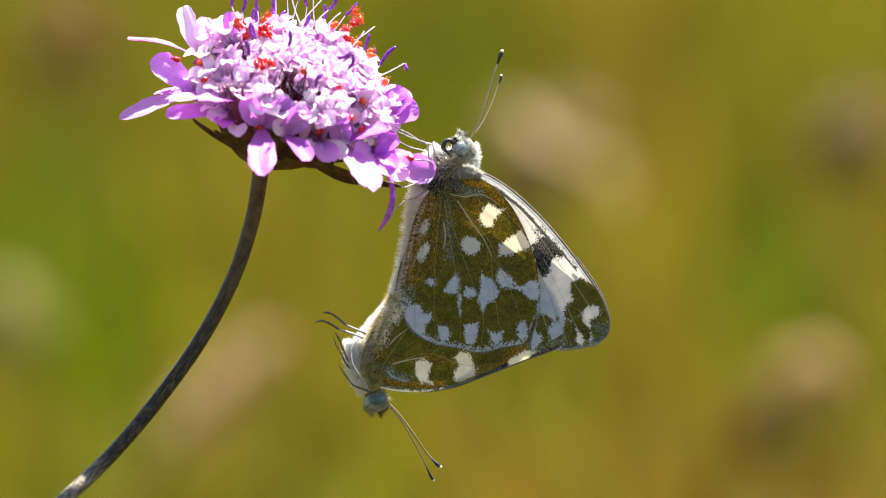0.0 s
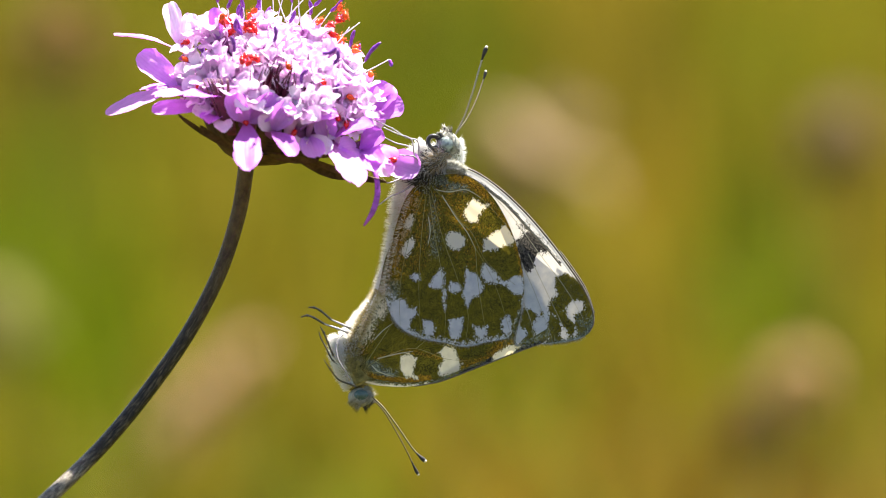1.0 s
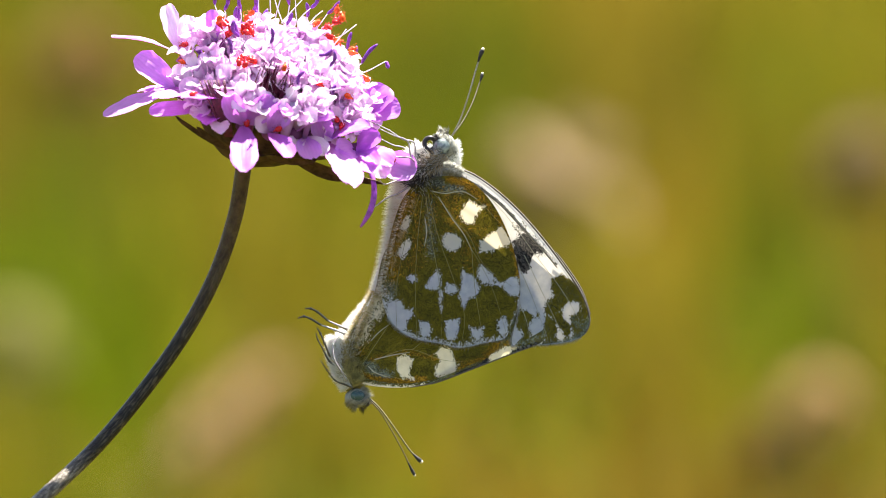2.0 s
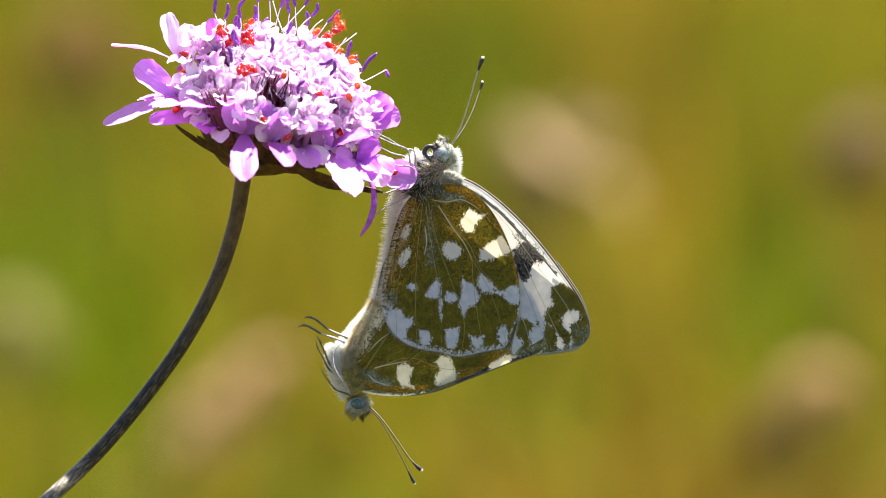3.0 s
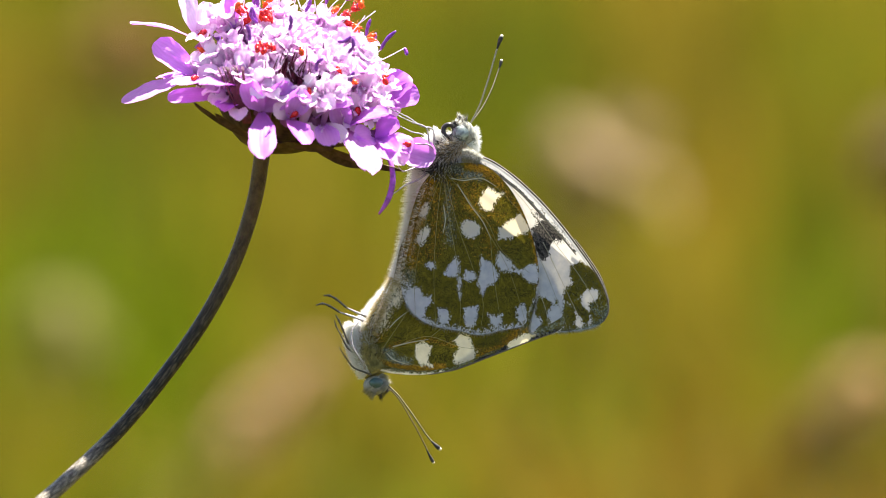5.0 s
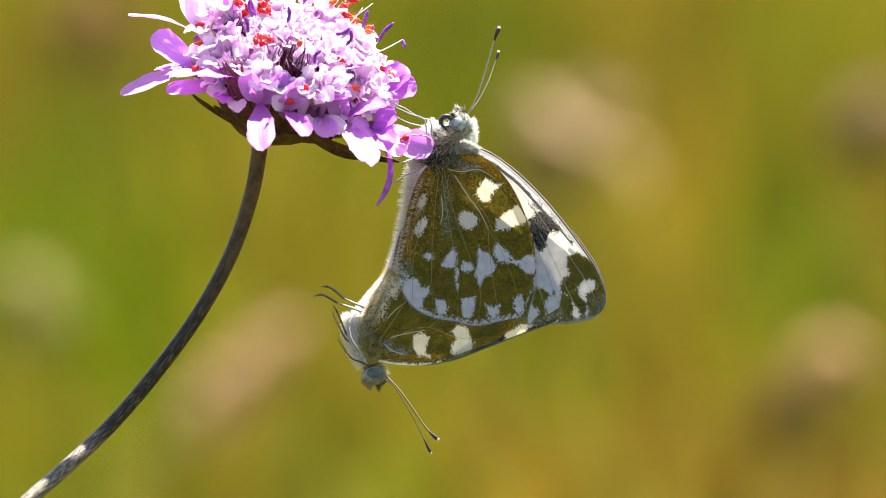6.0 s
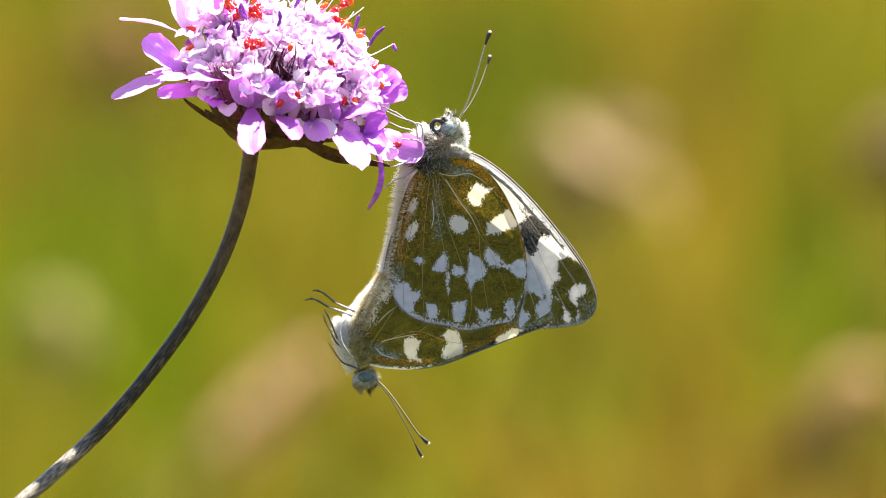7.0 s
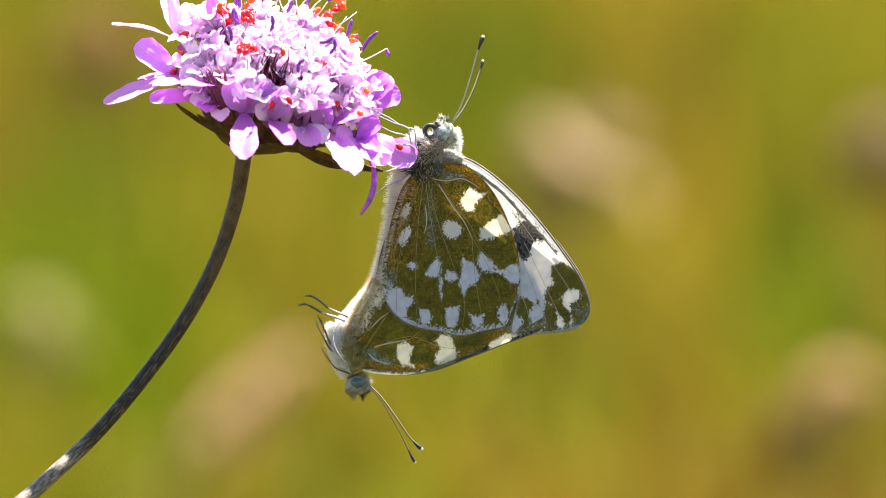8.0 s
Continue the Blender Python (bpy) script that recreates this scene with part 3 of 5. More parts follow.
def build_florets():
    rnd = random.Random(11)
    kinds = [floret_mesh(s) for s in range(12)]
    n = 210
    for k in range(n):
        f = (k + 0.5) / n
        theta = math.acos(1 - f * 0.90)
        phi = k * 2.39996
        p, d = dome(theta, phi, rnd.uniform(0.90, 1.06))
        # a gap in the front where dark bristles show
        lx, lz = p.x / UNIT + 784, 441 - p.z / UNIT
        if p.y < -0.002 and ((lx - 534 + (lz - 205) * 0.5) / 23) ** 2 + ((lz - 205) / 32) ** 2 < 1:
            continue
        # the cups of the outer florets take the low front
        if p.y < -0.004 and 430 < lx < 630 and lz > 240:
            continue
        ob = new("floret", kinds[k % len(kinds)])
        ob.parent = flower
        d = (d + Vector((rnd.gauss(0, 0.12), rnd.gauss(0, 0.12), rnd.gauss(0, 0.12)))).normalized()
        sc = rnd.uniform(0.72, 1.08)
        ob.matrix_local = Matrix.Translation(p) @ d.to_track_quat("Z", "Y").to_matrix().to_4x4() @ pose(0, 0, 0, 0, 0, rnd.random() * 360) @ Matrix.Diagonal((sc, sc, sc, 1))
    # larger florets on the two flanks
    for k, (x, y, d, sx) in enumerate(((392, 112, -2, -1), (382, 148, -4, -1), (398, 178, -6, -1), (412, 214, -7.5, -1), (436, 160, -7, -0.6), (422, 104, -4, -0.6), (405, 240, -8, -0.8),
                                       (448, 208, -9, -0.4), (690, 208, -1, 0.9), (702, 232, -2, 1), (682, 250, -5, 0.8), (655, 205, -5, 0.5), (560, 262, -10, 0.1), (600, 252, -9.5, 0.3), (500, 240, -10, 0))):
        ob = new("floret", kinds[(k * 5 + 2) % len(kinds)])
        ob.parent = flower
        way = Vector((sx * 0.7 + rnd.gauss(0, 0.15), -0.45, 0.9 + rnd.gauss(0, 0.15)))
        ob.matrix_local = Matrix.Translation(q(x, y, d)) @ way.to_track_quat("Z", "Y").to_matrix().to_4x4() @ pose(0, 0, 0, 0, 0, k * 67) @ Matrix.Scale(rnd.uniform(0.75, 1.05), 4)
    # florets of the crown's edge and of the low front
    for k, (x, y, d, sx) in enumerate(((412, 122, -3, -0.5), (434, 116, -3, -0.4), (428, 146, -5, -0.4), (456, 112, -2, -0.3), (484, 106, -1, -0.2), (512, 104, 0, 0), (542, 106, 0, 0.1), (572, 108, 0, 0.2), (602, 118, -1, 0.3),
                                       (630, 136, -1, 0.5), (656, 160, -2, 0.6), (494, 228, -10, -0.1), (518, 238, -10, 0), (574, 244, -10, 0.1), (594, 258, -9.5, 0.2), (612, 240, -9, 0.2))):
        ob = new("floret", kinds[(k * 7 + 1) % len(kinds)])
        ob.parent = flower
        way = Vector((sx, -0.3, 1.0)) if y < 200 else Vector((sx, -1.5, 0.5))
        ob.matrix_local = Matrix.Translation(q(x, y, d)) @ way.to_track_quat("Z", "Y").to_matrix().to_4x4() @ pose(0, 0, 0, 0, 0, k * 53) @ Matrix.Scale(0.80 + 0.2 * (k % 3) / 2, 4)
    for k in range(18):
        x = rnd.uniform(-16, 14)
        bm = bmesh.new()
        tube(bm, spline([q(456 + x * 0.4, 296, -9), q(440 + x, 245, -10), q(426 + x * 1.6, 196, -9.5)], 8), [0.00016, 0.00013, 0.00004], 5)
        part("bristle", bm, MAROON, flower)
    # bristles in the gap and between the florets
    for k in range(40):
        x, y = rnd.gauss(538, 20), rnd.gauss(192, 15)
        b = q(x * 0.5 + 262 + rnd.gauss(0, 6), 242, -6)
        bm = bmesh.new()
        tube(bm, spline([b, q(x - 6 + rnd.gauss(0, 4), y + 25, -9), q(x + rnd.gauss(0, 5), y - 6, -10.3)], 6), [0.00014, 0.00010, 0.00003], 5)
        part("bristle", bm, FILAMENT if k % 15 == 3 else MAROON, flower)


def ray_floret(base, petals, seed=0):
    """An outer floret: a tube and its spread petals, each (tip, width, face, cup, bend)."""
    bm = bmesh.new()
    root = HUB - AXIS * 0.001 + (base - HUB) * 0.62
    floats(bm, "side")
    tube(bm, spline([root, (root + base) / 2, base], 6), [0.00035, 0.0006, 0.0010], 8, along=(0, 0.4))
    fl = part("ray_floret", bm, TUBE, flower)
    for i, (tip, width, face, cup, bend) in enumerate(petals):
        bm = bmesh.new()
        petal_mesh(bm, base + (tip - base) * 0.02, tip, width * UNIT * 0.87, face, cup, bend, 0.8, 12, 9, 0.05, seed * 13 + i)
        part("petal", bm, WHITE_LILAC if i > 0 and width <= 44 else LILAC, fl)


def build_ray_florets():
    front, out = (0, -1, 0.25), (0, -0.7, 1)
    ray_floret(q(372, 150, -1), [(q(247, 117, -2), 30, (0.3, -0.15, 1), 0.2, 0.06), (q(344, 61, 1), 38, (-0.2, -1, 0.2), 0.3, 0.05), (q(384, 80, 0), 36, (0.2, -0.6, 1), 0.3, 0.1)], 1)
    ray_floret(q(366, 212, -3), [(q(232, 258, -4), 52, (0.12, -0.55, 1.0), 0.15, 0.04), (q(291, 151, -2.5), 54, (0.3, -1, 0.12), 0.2, 0.04), (q(378, 168, -3), 44, (0, -0.8, 0.6), 0.3, 0.1)], 2)
    ray_floret(q(418, 246, -6), [(q(314, 251, -7), 34, (0, -1, 0.5), 0.2, 0.05), (q(372, 196, -7), 44, (0, -1, 0.2), 0.4, 0.1), (q(412, 196, -8.5), 40, front, 0.5, 0.1), (q(398, 262, -9.5), 40, out, 0.4, 0.1)], 3)
    ray_floret(q(482, 276, -9.5), [(q(483, 358, -17.5), 56, (0, -0.7, 1), 0.15, 0.03), (q(456, 218, -11.5), 46, (-0.3, -1, 0.0), 0.6, 0.12), (q(535, 226, -10.5), 50, (0.3, -1, 0.0), 0.5, 0.1),
                                   (q(494, 222, -9.5), 60, (0, -1, 0.1), 0.3, 0.05)], 4)
    ray_floret(q(528, 288, -9.5), [(q(562, 333, -15.5), 44, (0.2, -0.7, 1), 0.4, 0.05), (q(556, 236, -11), 48, (0.2, -1, 0.0), 0.4, 0.15), (q(505, 262, -10.5), 38, front, 0.4, 0.1)], 5)
    ray_floret(q(575, 286, -8.5), [(q(642, 258, -10), 46, (0.1, -0.6, 1), 0.3, 0.1), (q(592, 236, -9.5), 44, front, 0.4, 0.1)], 6)
    ray_floret(q(588, 296, -8), [(q(602, 336, -11.5), 50, (0.1, -0.8, 0.8), 0.3, 0.06), (q(560, 322, -10.5), 40, (-0.1, -0.9, 0.6), 0.3, 0.06), (q(628, 326, -9.5), 42, (0.2, -0.9, 0.6), 0.3, 0.06)], 12)
    ray_floret(q(628, 306, -6.5), [(q(678, 384, -14), 60, (0.2, -0.7, 1), 0.2, 0.04), (q(616, 256, -8.5), 46, (-0.1, -1, 0.0), 0.4, 0.12), (q(704, 276, -8.5), 52, (0.1, -0.6, 1), 0.3, 0.1)], 7)
    ray_floret(q(680, 322, -4.5), [(q(744, 344, -7.5), 60, (0.1, -0.75, 0.8), 0.3, 0.08), (q(646, 322, -8.5), 50, (0, -1, 0.3), 0.4, 0.1), (q(712, 356, -8.5), 56, (0, -0.9, 0.5), 0.3, 0.08), (q(722, 290, -5), 50, (0.2, -0.8, 0.7), 0.3, 0.1)], 8)
    ray_floret(q(712, 338, -2), [(q(786, 358, -3.2), 62, (0.1, -1, 0.3), 0.25, 0.05), (q(735, 366, -3.5), 40, (0, -1, 0.1), 0.3, 0.1)], 9)
    ray_floret(q(692, 262, 0), [(q(758, 240, -0.5), 54, (0.3, -0.9, 0.5), 0.3, 0.06), (q(736, 206, 0.5), 62, (0.3, -0.7, 0.8), 0.3, 0.1), (q(722, 280, -1), 44, front, 0.3, 0.1)], 10)
    ray_floret(q(430, 128, -4), [(q(424, 71, -4.5), 30, (0.2, -1, -0.2), 0.4, 0.1), (q(398, 88, -5), 44, (0, -0.6, 1), 0.3, 0.1)], 11)
    ray_floret(q(432, 262, -8), [(q(410, 273, -11), 44, (-0.1, -0.8, 0.8), 0.3, 0.08), (q(386, 255, -9), 40, (-0.2, -0.8, 0.7), 0.3, 0.08), (q(444, 290, -12), 38, (0, -0.8, 0.8), 0.3, 0.06)], 13)
    # the far side of the ring
    rnd = random.Random(5)
    for k in range(6):
        phi = radians(78 + k * 17.5)
        b, d = dome(radians(80), phi, 1.03)
        out = (d - AXIS * d.dot(AXIS)).normalized()
        side = out.cross(AXIS)
        ray_floret(b, [(b + out * rnd.uniform(0.0045, 0.0065) - AXIS * rnd.uniform(0, 0.002), 60, AXIS, 0.2, 0.06),
                       (b + out * 0.003 + side * 0.003 + AXIS * 0.001, 44, AXIS, 0.3, 0.08),
                       (b + out * 0.003 - side * 0.003 + AXIS * 0.001, 44, AXIS, 0.3, 0.08)], 20 + k)
    bm = bmesh.new()
    tube(bm, spline([q(700, 346, -3), q(710, 370, -4), q(712, 400, -4.5), q(704, 430, -4.5), q(688, 456, -4)], 22), [0.00022, 0.00028, 0.00033, 0.00032, 0.00010], 8, squash=0.45)
    part("curled_petal", bm, WITHERED, flower, "withered dark purple hanging petal")


def stamen(base, neck, tip, seed=0):
    rnd = random.Random(seed)
    bm = bmesh.new()
    mid = (base + neck) / 2 + Vector((rnd.gauss(0, 0.00012), 0, rnd.gauss(0, 0.00012)))
    tube(bm, spline([base, mid, neck], 8), [0.00007, 0.00005], 6)
    fil = part("stamen", bm, FILAMENT, flower)
    if tip is None:
        return
    bm = bmesh.new()
    v = tip - neck
    bow = Vector((v.z, 0, -v.x)) * rnd.uniform(-0.22, 0.22)
    tube(bm, spline([neck, neck + v * 0.5 + bow, tip], 9), [0.00009, 0.00022, 0.00017, 0.00024, 0.00019, 0.00007], 8, squash=0.7)
    part("anther", bm, PURPLE, fil)


def build_stamens():
    near_row = [(440, 95, 430, 62, 433, 36), (447, 90, 447, 72, 453, 44), (470, 100, 475, 70, 484, 36), (466, 120, 466, 95, 469, 65),
            (508, 105, 507, 42, 509, 11), (500, 100, 498, 74, 501, 47), (528, 100, 527, 40, 529, 11), (535, 95, 546, 52, 552, 27),
            (555, 110, 562, 62, 568, 21), (578, 105, 573, 50, 577, 20), (548, 95, 590, 48, 599, 24), (576, 95, 600, 68, 612, 43)]
    rest = [(548, 115, 556, 98, 567, 76), (595, 105, 594, 84, 592, 58), (600, 115, 629, 78, 651, 55), (595, 125, 640, 96, 652, 82),
            (655, 170, 664, 140, 672, 110), (648, 180, 665, 158, 681, 134), (672, 185, 690, 166, 718, 132), (672, 190, 733, 162, 738, 175),
            (526, 150, 529, 132, 531, 103), (463, 165, 460, 150, 455, 122), (560, 230, 578, 205, 590, 181), (620, 200, 634, 172, 642, 145),
            (610, 240, 640, 222, 645, 205), (590, 170, 615, 152, 640, 142)]
    for i, (a, b, c, d, e, f) in enumerate(near_row + rest):
        y = -5.5 if i > 19 else (i * 37 % 9) - 4
        y2 = -11 if i > 19 else y
        if i > 19:
            y = -10
        stamen(q(a, b, y), q(c, d, y2), q(e, f, y2 - 0.3), i)
    for i, (a, b, c, d) in enumerate(((553, 100, 533, 40), (598, 95, 621, 73), (635, 140, 663, 105), (650, 120, 681, 97), (455, 100, 440, 84), (575, 230, 655, 210))):
        stamen(q(a, b, -3 - 8 * (i == 5)), q(c, d, -3 - 9 * (i == 5)), None, 50 + i)
    rnd = random.Random(8)
    for k in range(24):     # stamens of the far side
        p, d = dome(rnd.uniform(0.5, 1.2), rnd.uniform(0.5, 2.6), 0.95)
        n = p + d * rnd.uniform(0.002, 0.0035)
        stamen(p, n, n + (d + Vector((rnd.gauss(0, 0.3), 0, 0.2))) * 0.0016, 70 + k)


stem = build_stem()
build_receptacle()
build_florets()
build_ray_florets()
build_stamens()


# ---------------------------------------------------------------- butterflies
def inside(p, shape):
    """How far p lies inside a patch with these corners, in drawing units; below 0 outside."""
    x, y = p
    if not (min(c[0] for c in shape) - 14 < x < max(c[0] for c in shape) + 14 and min(c[1] for c in shape) - 14 < y < max(c[1] for c in shape) + 14):
        return -14.0
    near, within = 9e9, False
    for (ax, ay), (bx, by) in zip(shape, shape[1:] + shape[:1]):
        ux, uy = bx - ax, by - ay
        f = max(0, min(1, ((x - ax) * ux + (y - ay) * uy) / (ux * ux + uy * uy)))
        near = min(near, math.hypot(x - ax - ux * f, y - ay - uy * f))
        if (ay > y) != (by > y) and x < ax + (y - ay) / (by - ay) * ux:
            within = not within
    return near if within else -near


def mark(p, shapes):
    """Height of the nearest patch at p: above 0 inside."""
    return max(inside(p, shape) for shape in shapes) / 6


def near_line(p, pts, width):
    best = 9e9
    for (ax, ay), (bx, by) in zip(pts, pts[1:]):
        ux, uy = bx - ax, by - ay
        f = max(0, min(1, ((p[0] - ax) * ux + (p[1] - ay) * uy) / (ux * ux + uy * uy)))
        best = min(best, math.hypot(p[0] - ax - ux * f, p[1] - ay - uy * f))
    return 1 - best / width


def wing(name, thing_ob, outline, pivot, depth, marks, label, veins=(), edge=None, fringe=None, seed=0, vein_side=-1, vein_mat=None, strip=None, edge_wide=1.0, mat=None, cream=None):
    """A wing blade: rings from its margin to its middle, with shallow pleats; cream: drawing heights between which
    painted sun glow turns its marks from white to cream; depth(x, y) gives millimetres away from the lens.
    """
    n, rings = 300, 46
    rim = spline([(x, y, 0) for x, y in outline], n, closed=True)
    mid = Vector((*pivot, 0))
    bm = bmesh.new()
    lp, lb, lo, lg = floats(bm, "pale"), floats(bm, "black"), floats(bm, "ochre"), floats(bm, "grey")
    lc = floats(bm, "cream")
    grid, flat = [], []
    if strip:
        # a blade cut narrow at its root, out of view, so that sun passes: rows between its leading and its trailing
        # edge
        lead, trail = (spline([(x, y, 0) for x, y in e], 220) for e in strip)
        for r in range(43):
            row = []
            for p, o in zip(lead, trail):
                c = p.lerp(o, r / 42)
                v = bm.verts.new(q(c.x, c.y, depth(c.x, c.y)))
                v[lp], v[lb], v[lo], v[lg] = marks(c, 0)
                flat.append(c)
                row.append(v)
            grid.append(row)
        for a, b in zip(grid, grid[1:]):
            for k in range(219):
                bm.faces.new((a[k], a[k + 1], b[k + 1], b[k]))
    else:
        for r in range(rings):
            f = 1 - (r / rings) ** 1.05
            row = []
            for p in rim:
                c = mid + (p - mid) * f
                pleat = 0.02 * math.sin(math.atan2(c.y - outline[0][1], c.x - outline[0][0]) * 26)
                v = bm.verts.new(q(c.x, c.y, depth(c.x, c.y) + pleat))
                v[lp], v[lb], v[lo], v[lg] = marks(c, (1 - f))
                flat.append(c)
                row.append(v)
            grid.append(row)
        cen = bm.verts.new(q(mid.x, mid.y, depth(mid.x, mid.y)))
        cen[lp], cen[lb], cen[lo], cen[lg] = marks(mid, 1)
        flat.append(mid)
        for a, b in zip(grid, grid[1:]):
            for k in range(n):
                bm.faces.new((a[k], a[(k + 1) % n], b[(k + 1) % n], b[k]))
        for k in range(n):
            bm.faces.new((grid[-1][k], grid[-1][(k + 1) % n], cen))
    if cream:
        for v, p in zip(bm.verts, flat):
            v[lc] = min(1.0, max(0.0, (cream[0] - p.y) / (cream[0] - cream[1])))
    w = part(name, bm, mat or WING, thing_ob, label)
    for vn in veins:
        bm = bmesh.new()
        pts = spline([q(x, y, depth(x, y) + 0.04 * vein_side) for x, y in vn], 14)
        tube(bm, pts, [0.000030, 0.000026, 0.000016], 5)
        part("vein", bm, vein_mat or VEIN, w)
    if edge:
        bm = bmesh.new()
        pts = spline([q(x, y, depth(x, y)) for x, y in edge], 50)
        tube(bm, pts, [w * edge_wide for w in (0.00010, 0.00014, 0.00014, 0.00008)], 6)
        part("wing_edge", bm, DARK_VEIN, w, "dark leading edge of the wing")
    if fringe:
        rnd = random.Random(seed)
        bm = bmesh.new()
        a, b = fringe       # as shares of the way round
        for k in range(650):
            i = int((a + (b - a) * rnd.random()) * n) % n
            p = rim[i].lerp(rim[(i + 1) % n], rnd.random())
            out = (p - mid).normalized()
            ln = rnd.uniform(2, 5.5)
            spike(bm, q(p.x - out.x * 2, p.y - out.y * 2, depth(p.x, p.y)), q(p.x + out.x * ln + rnd.gauss(0, 2), p.y + out.y * ln + rnd.gauss(0, 2), depth(p.x, p.y) + rnd.gauss(0, 0.1)), 0.000022)
        tagged(part("fringe", bm, FRINGE, w, "fine whitish fringe"), kind="stuff")
    return w


def pale_vein(parent, line, depth):
    """A pale raised vein on the near side of a wing."""
    bm = bmesh.new()
    tube(bm, spline([q(x, y, depth(x, y) - 0.05) for x, y in line], 16), [0.000045, 0.00006, 0.000045, 0.00002], 6)
    return part("vein", bm, PALE_VEIN, parent, "pale raised vein")


def spike(bm, a, b, r):
    """One hair: a three-sided spike."""
    d = (b - a).normalized()
    s = d.orthogonal().normalized()
    w = d.cross(s)
    vs = [bm.verts.new(a + (s * math.cos(k * 2.0944) + w * math.sin(k * 2.0944)) * r) for k in range(3)]
    t = bm.verts.new(b)
    for k in range(3):
        bm.faces.new((vs[k], vs[(k + 1) % 3], t))


def fur(name, parent, mat, pts, radii, count, length, back=0.5, thick=0.00003, seed=0, arc=(0.0, 6.283), label=""):
    """Hairs that stand on a tube-shaped body along pts, leaning along it by back."""
    rnd = random.Random(seed)
    n = len(pts)
    bm = bmesh.new()
    for k in range(count):
        u = rnd.random() * (n - 1.001)
        i = int(u)
        c = pts[i].lerp(pts[i + 1], u - i)
        d = (pts[i + 1] - pts[i]).normalized()
        v = u / (n - 1) * (len(radii) - 1)
        j = min(int(v), len(radii) - 2)
        r = radii[j] + (radii[j + 1] - radii[j]) * (v - j)
        s = d.cross(Vector((0, -1, 0))).normalized()
        w = s.cross(d)
        a = rnd.uniform(*arc)
        o = s * math.cos(a) + w * math.sin(a)
        p = c + o * r * 0.96
        h = (o + d * (back + rnd.gauss(0, 0.25)) + s * rnd.gauss(0, 0.2) + w * rnd.gauss(0, 0.2)).normalized()
        spike(bm, p, p + h * length * rnd.uniform(0.5, 1.2), thick)
    return tagged(part(name, bm, mat, parent, label), kind="stuff")


def leg(parent, pts, mat, r=0.000085, label="", foot=0):
    """A leg; with foot, its last joints are a dark part of their own."""
    bm = bmesh.new()
    if foot:
        tube(bm, spline(pts[-foot - 1:], 12), [r, r * 0.8, r * 0.6], 6)
        for p in pts[-foot:-1]:
            ball(bm, p, r * 1.3, seg=8)
        tarsus, bm, pts = bm, bmesh.new(), pts[:-foot]
    tube(bm, spline(pts, 16), [r * 1.5, r * 1.1, r, r * 0.8, r * 0.6], 6)
    # small spurs at the joints
    for p in pts[1:-1]:
        ball(bm, p, r * 1.35, seg=8)
    limb = part("leg", bm, mat, parent, label)
    if foot:
        part("tarsus", tarsus, LEG_DARK, limb, "dark foot of the leg")
    return limb


def antenna(parent, pts, mat=None, label="black and white banded antenna", thin=0.85):
    bm = bmesh.new()
    c = spline(pts, 60)
    tube(bm, c[:45], [r * thin for r in (0.00012, 0.00010, 0.00010, 0.00011)], 8, along=(0, 1))
    an = part("antenna", bm, mat or ANTENNA, parent, label)
    bm = bmesh.new()
    tube(bm, c[42:], [r * thin for r in (0.00011, 0.00016, 0.00022, 0.00028, 0.00029, 0.00024)], 10)
    part("club", bm, FUR_DARK, an, "dark antenna club")
    bm = bmesh.new()
    d = (c[-1] - c[-3]).normalized()
    ball(bm, c[-1] + d * 0.00008, 0.00022 * thin, seg=12)
    part("tip", bm, TIP, an, "ivory tip of the antenna")
    return an


def curve_depth(base, root, slope, spread=0.0):
    """Depth of a wing: base millimetres at its root, closing by slope along its length."""
    def f(x, y):
        d = math.hypot(x - root[0], y - root[1])
        return base + slope * d / 100 + spread * math.sin(d / 110)
    return f


def hind_depth(x, y):
    """The near hindwing, gently domed; the wings close towards their margins."""
    d = math.hypot(x - 798, y - 372) / 100
    return -1.78 - 0.30 * math.sin(min(d, 3.0) * 1.05) + 0.12 * d + 0.04 * math.sin(x / 14)


def fore_depth(x, y):
    d = math.hypot(x - 815, y - 360) / 100
    return -1.55 - 0.15 * math.sin(d) + 0.16 * d


def second_depth(x, y):
    return -1.22 + 0.03 * (740 - y) / 100 + 0.04 * math.sin(x / 30)


def second_fore_depth(x, y):
    return -1.0 + 0.03 * (740 - y) / 100


HIND_TOP = [[(865, 433), (871, 417), (882, 408), (894, 417), (909, 417), (898, 428), (890, 440), (888, 450), (877, 450), (867, 443)],
            [(833, 473), (842, 466), (858, 468), (868, 478), (865, 490), (855, 497), (842, 496), (834, 487)],
            [(899, 482), (920, 466), (937, 455), (946, 467), (955, 487), (936, 491), (920, 499), (900, 500)],
            [(757, 456), (767, 441), (776, 435), (775, 452), (765, 463)],
            [(752, 502), (760, 487), (775, 474), (777, 489), (770, 500), (764, 512)],
            [(769, 546), (776, 540), (787, 541), (786, 550), (778, 554)]]
HIND_MID = [[(804, 562), (812, 545), (825, 530), (830, 545), (829, 560), (822, 567), (810, 566)],
            [(837, 571), (840, 556), (855, 558), (861, 568), (850, 575)],
            [(868, 528), (867, 545), (866, 560), (862, 576), (866, 592), (872, 600), (877, 586), (884, 580), (895, 577), (899, 564), (895, 551), (884, 540), (876, 538)],
            [(901, 521), (896, 527), (897, 546), (903, 555), (916, 554), (929, 549), (922, 540), (909, 529)],
            [(938, 556), (950, 545), (966, 544), (970, 558), (969, 577), (955, 576), (945, 570)],
            [(827, 566), (833, 566), (833, 590), (830, 606)]]
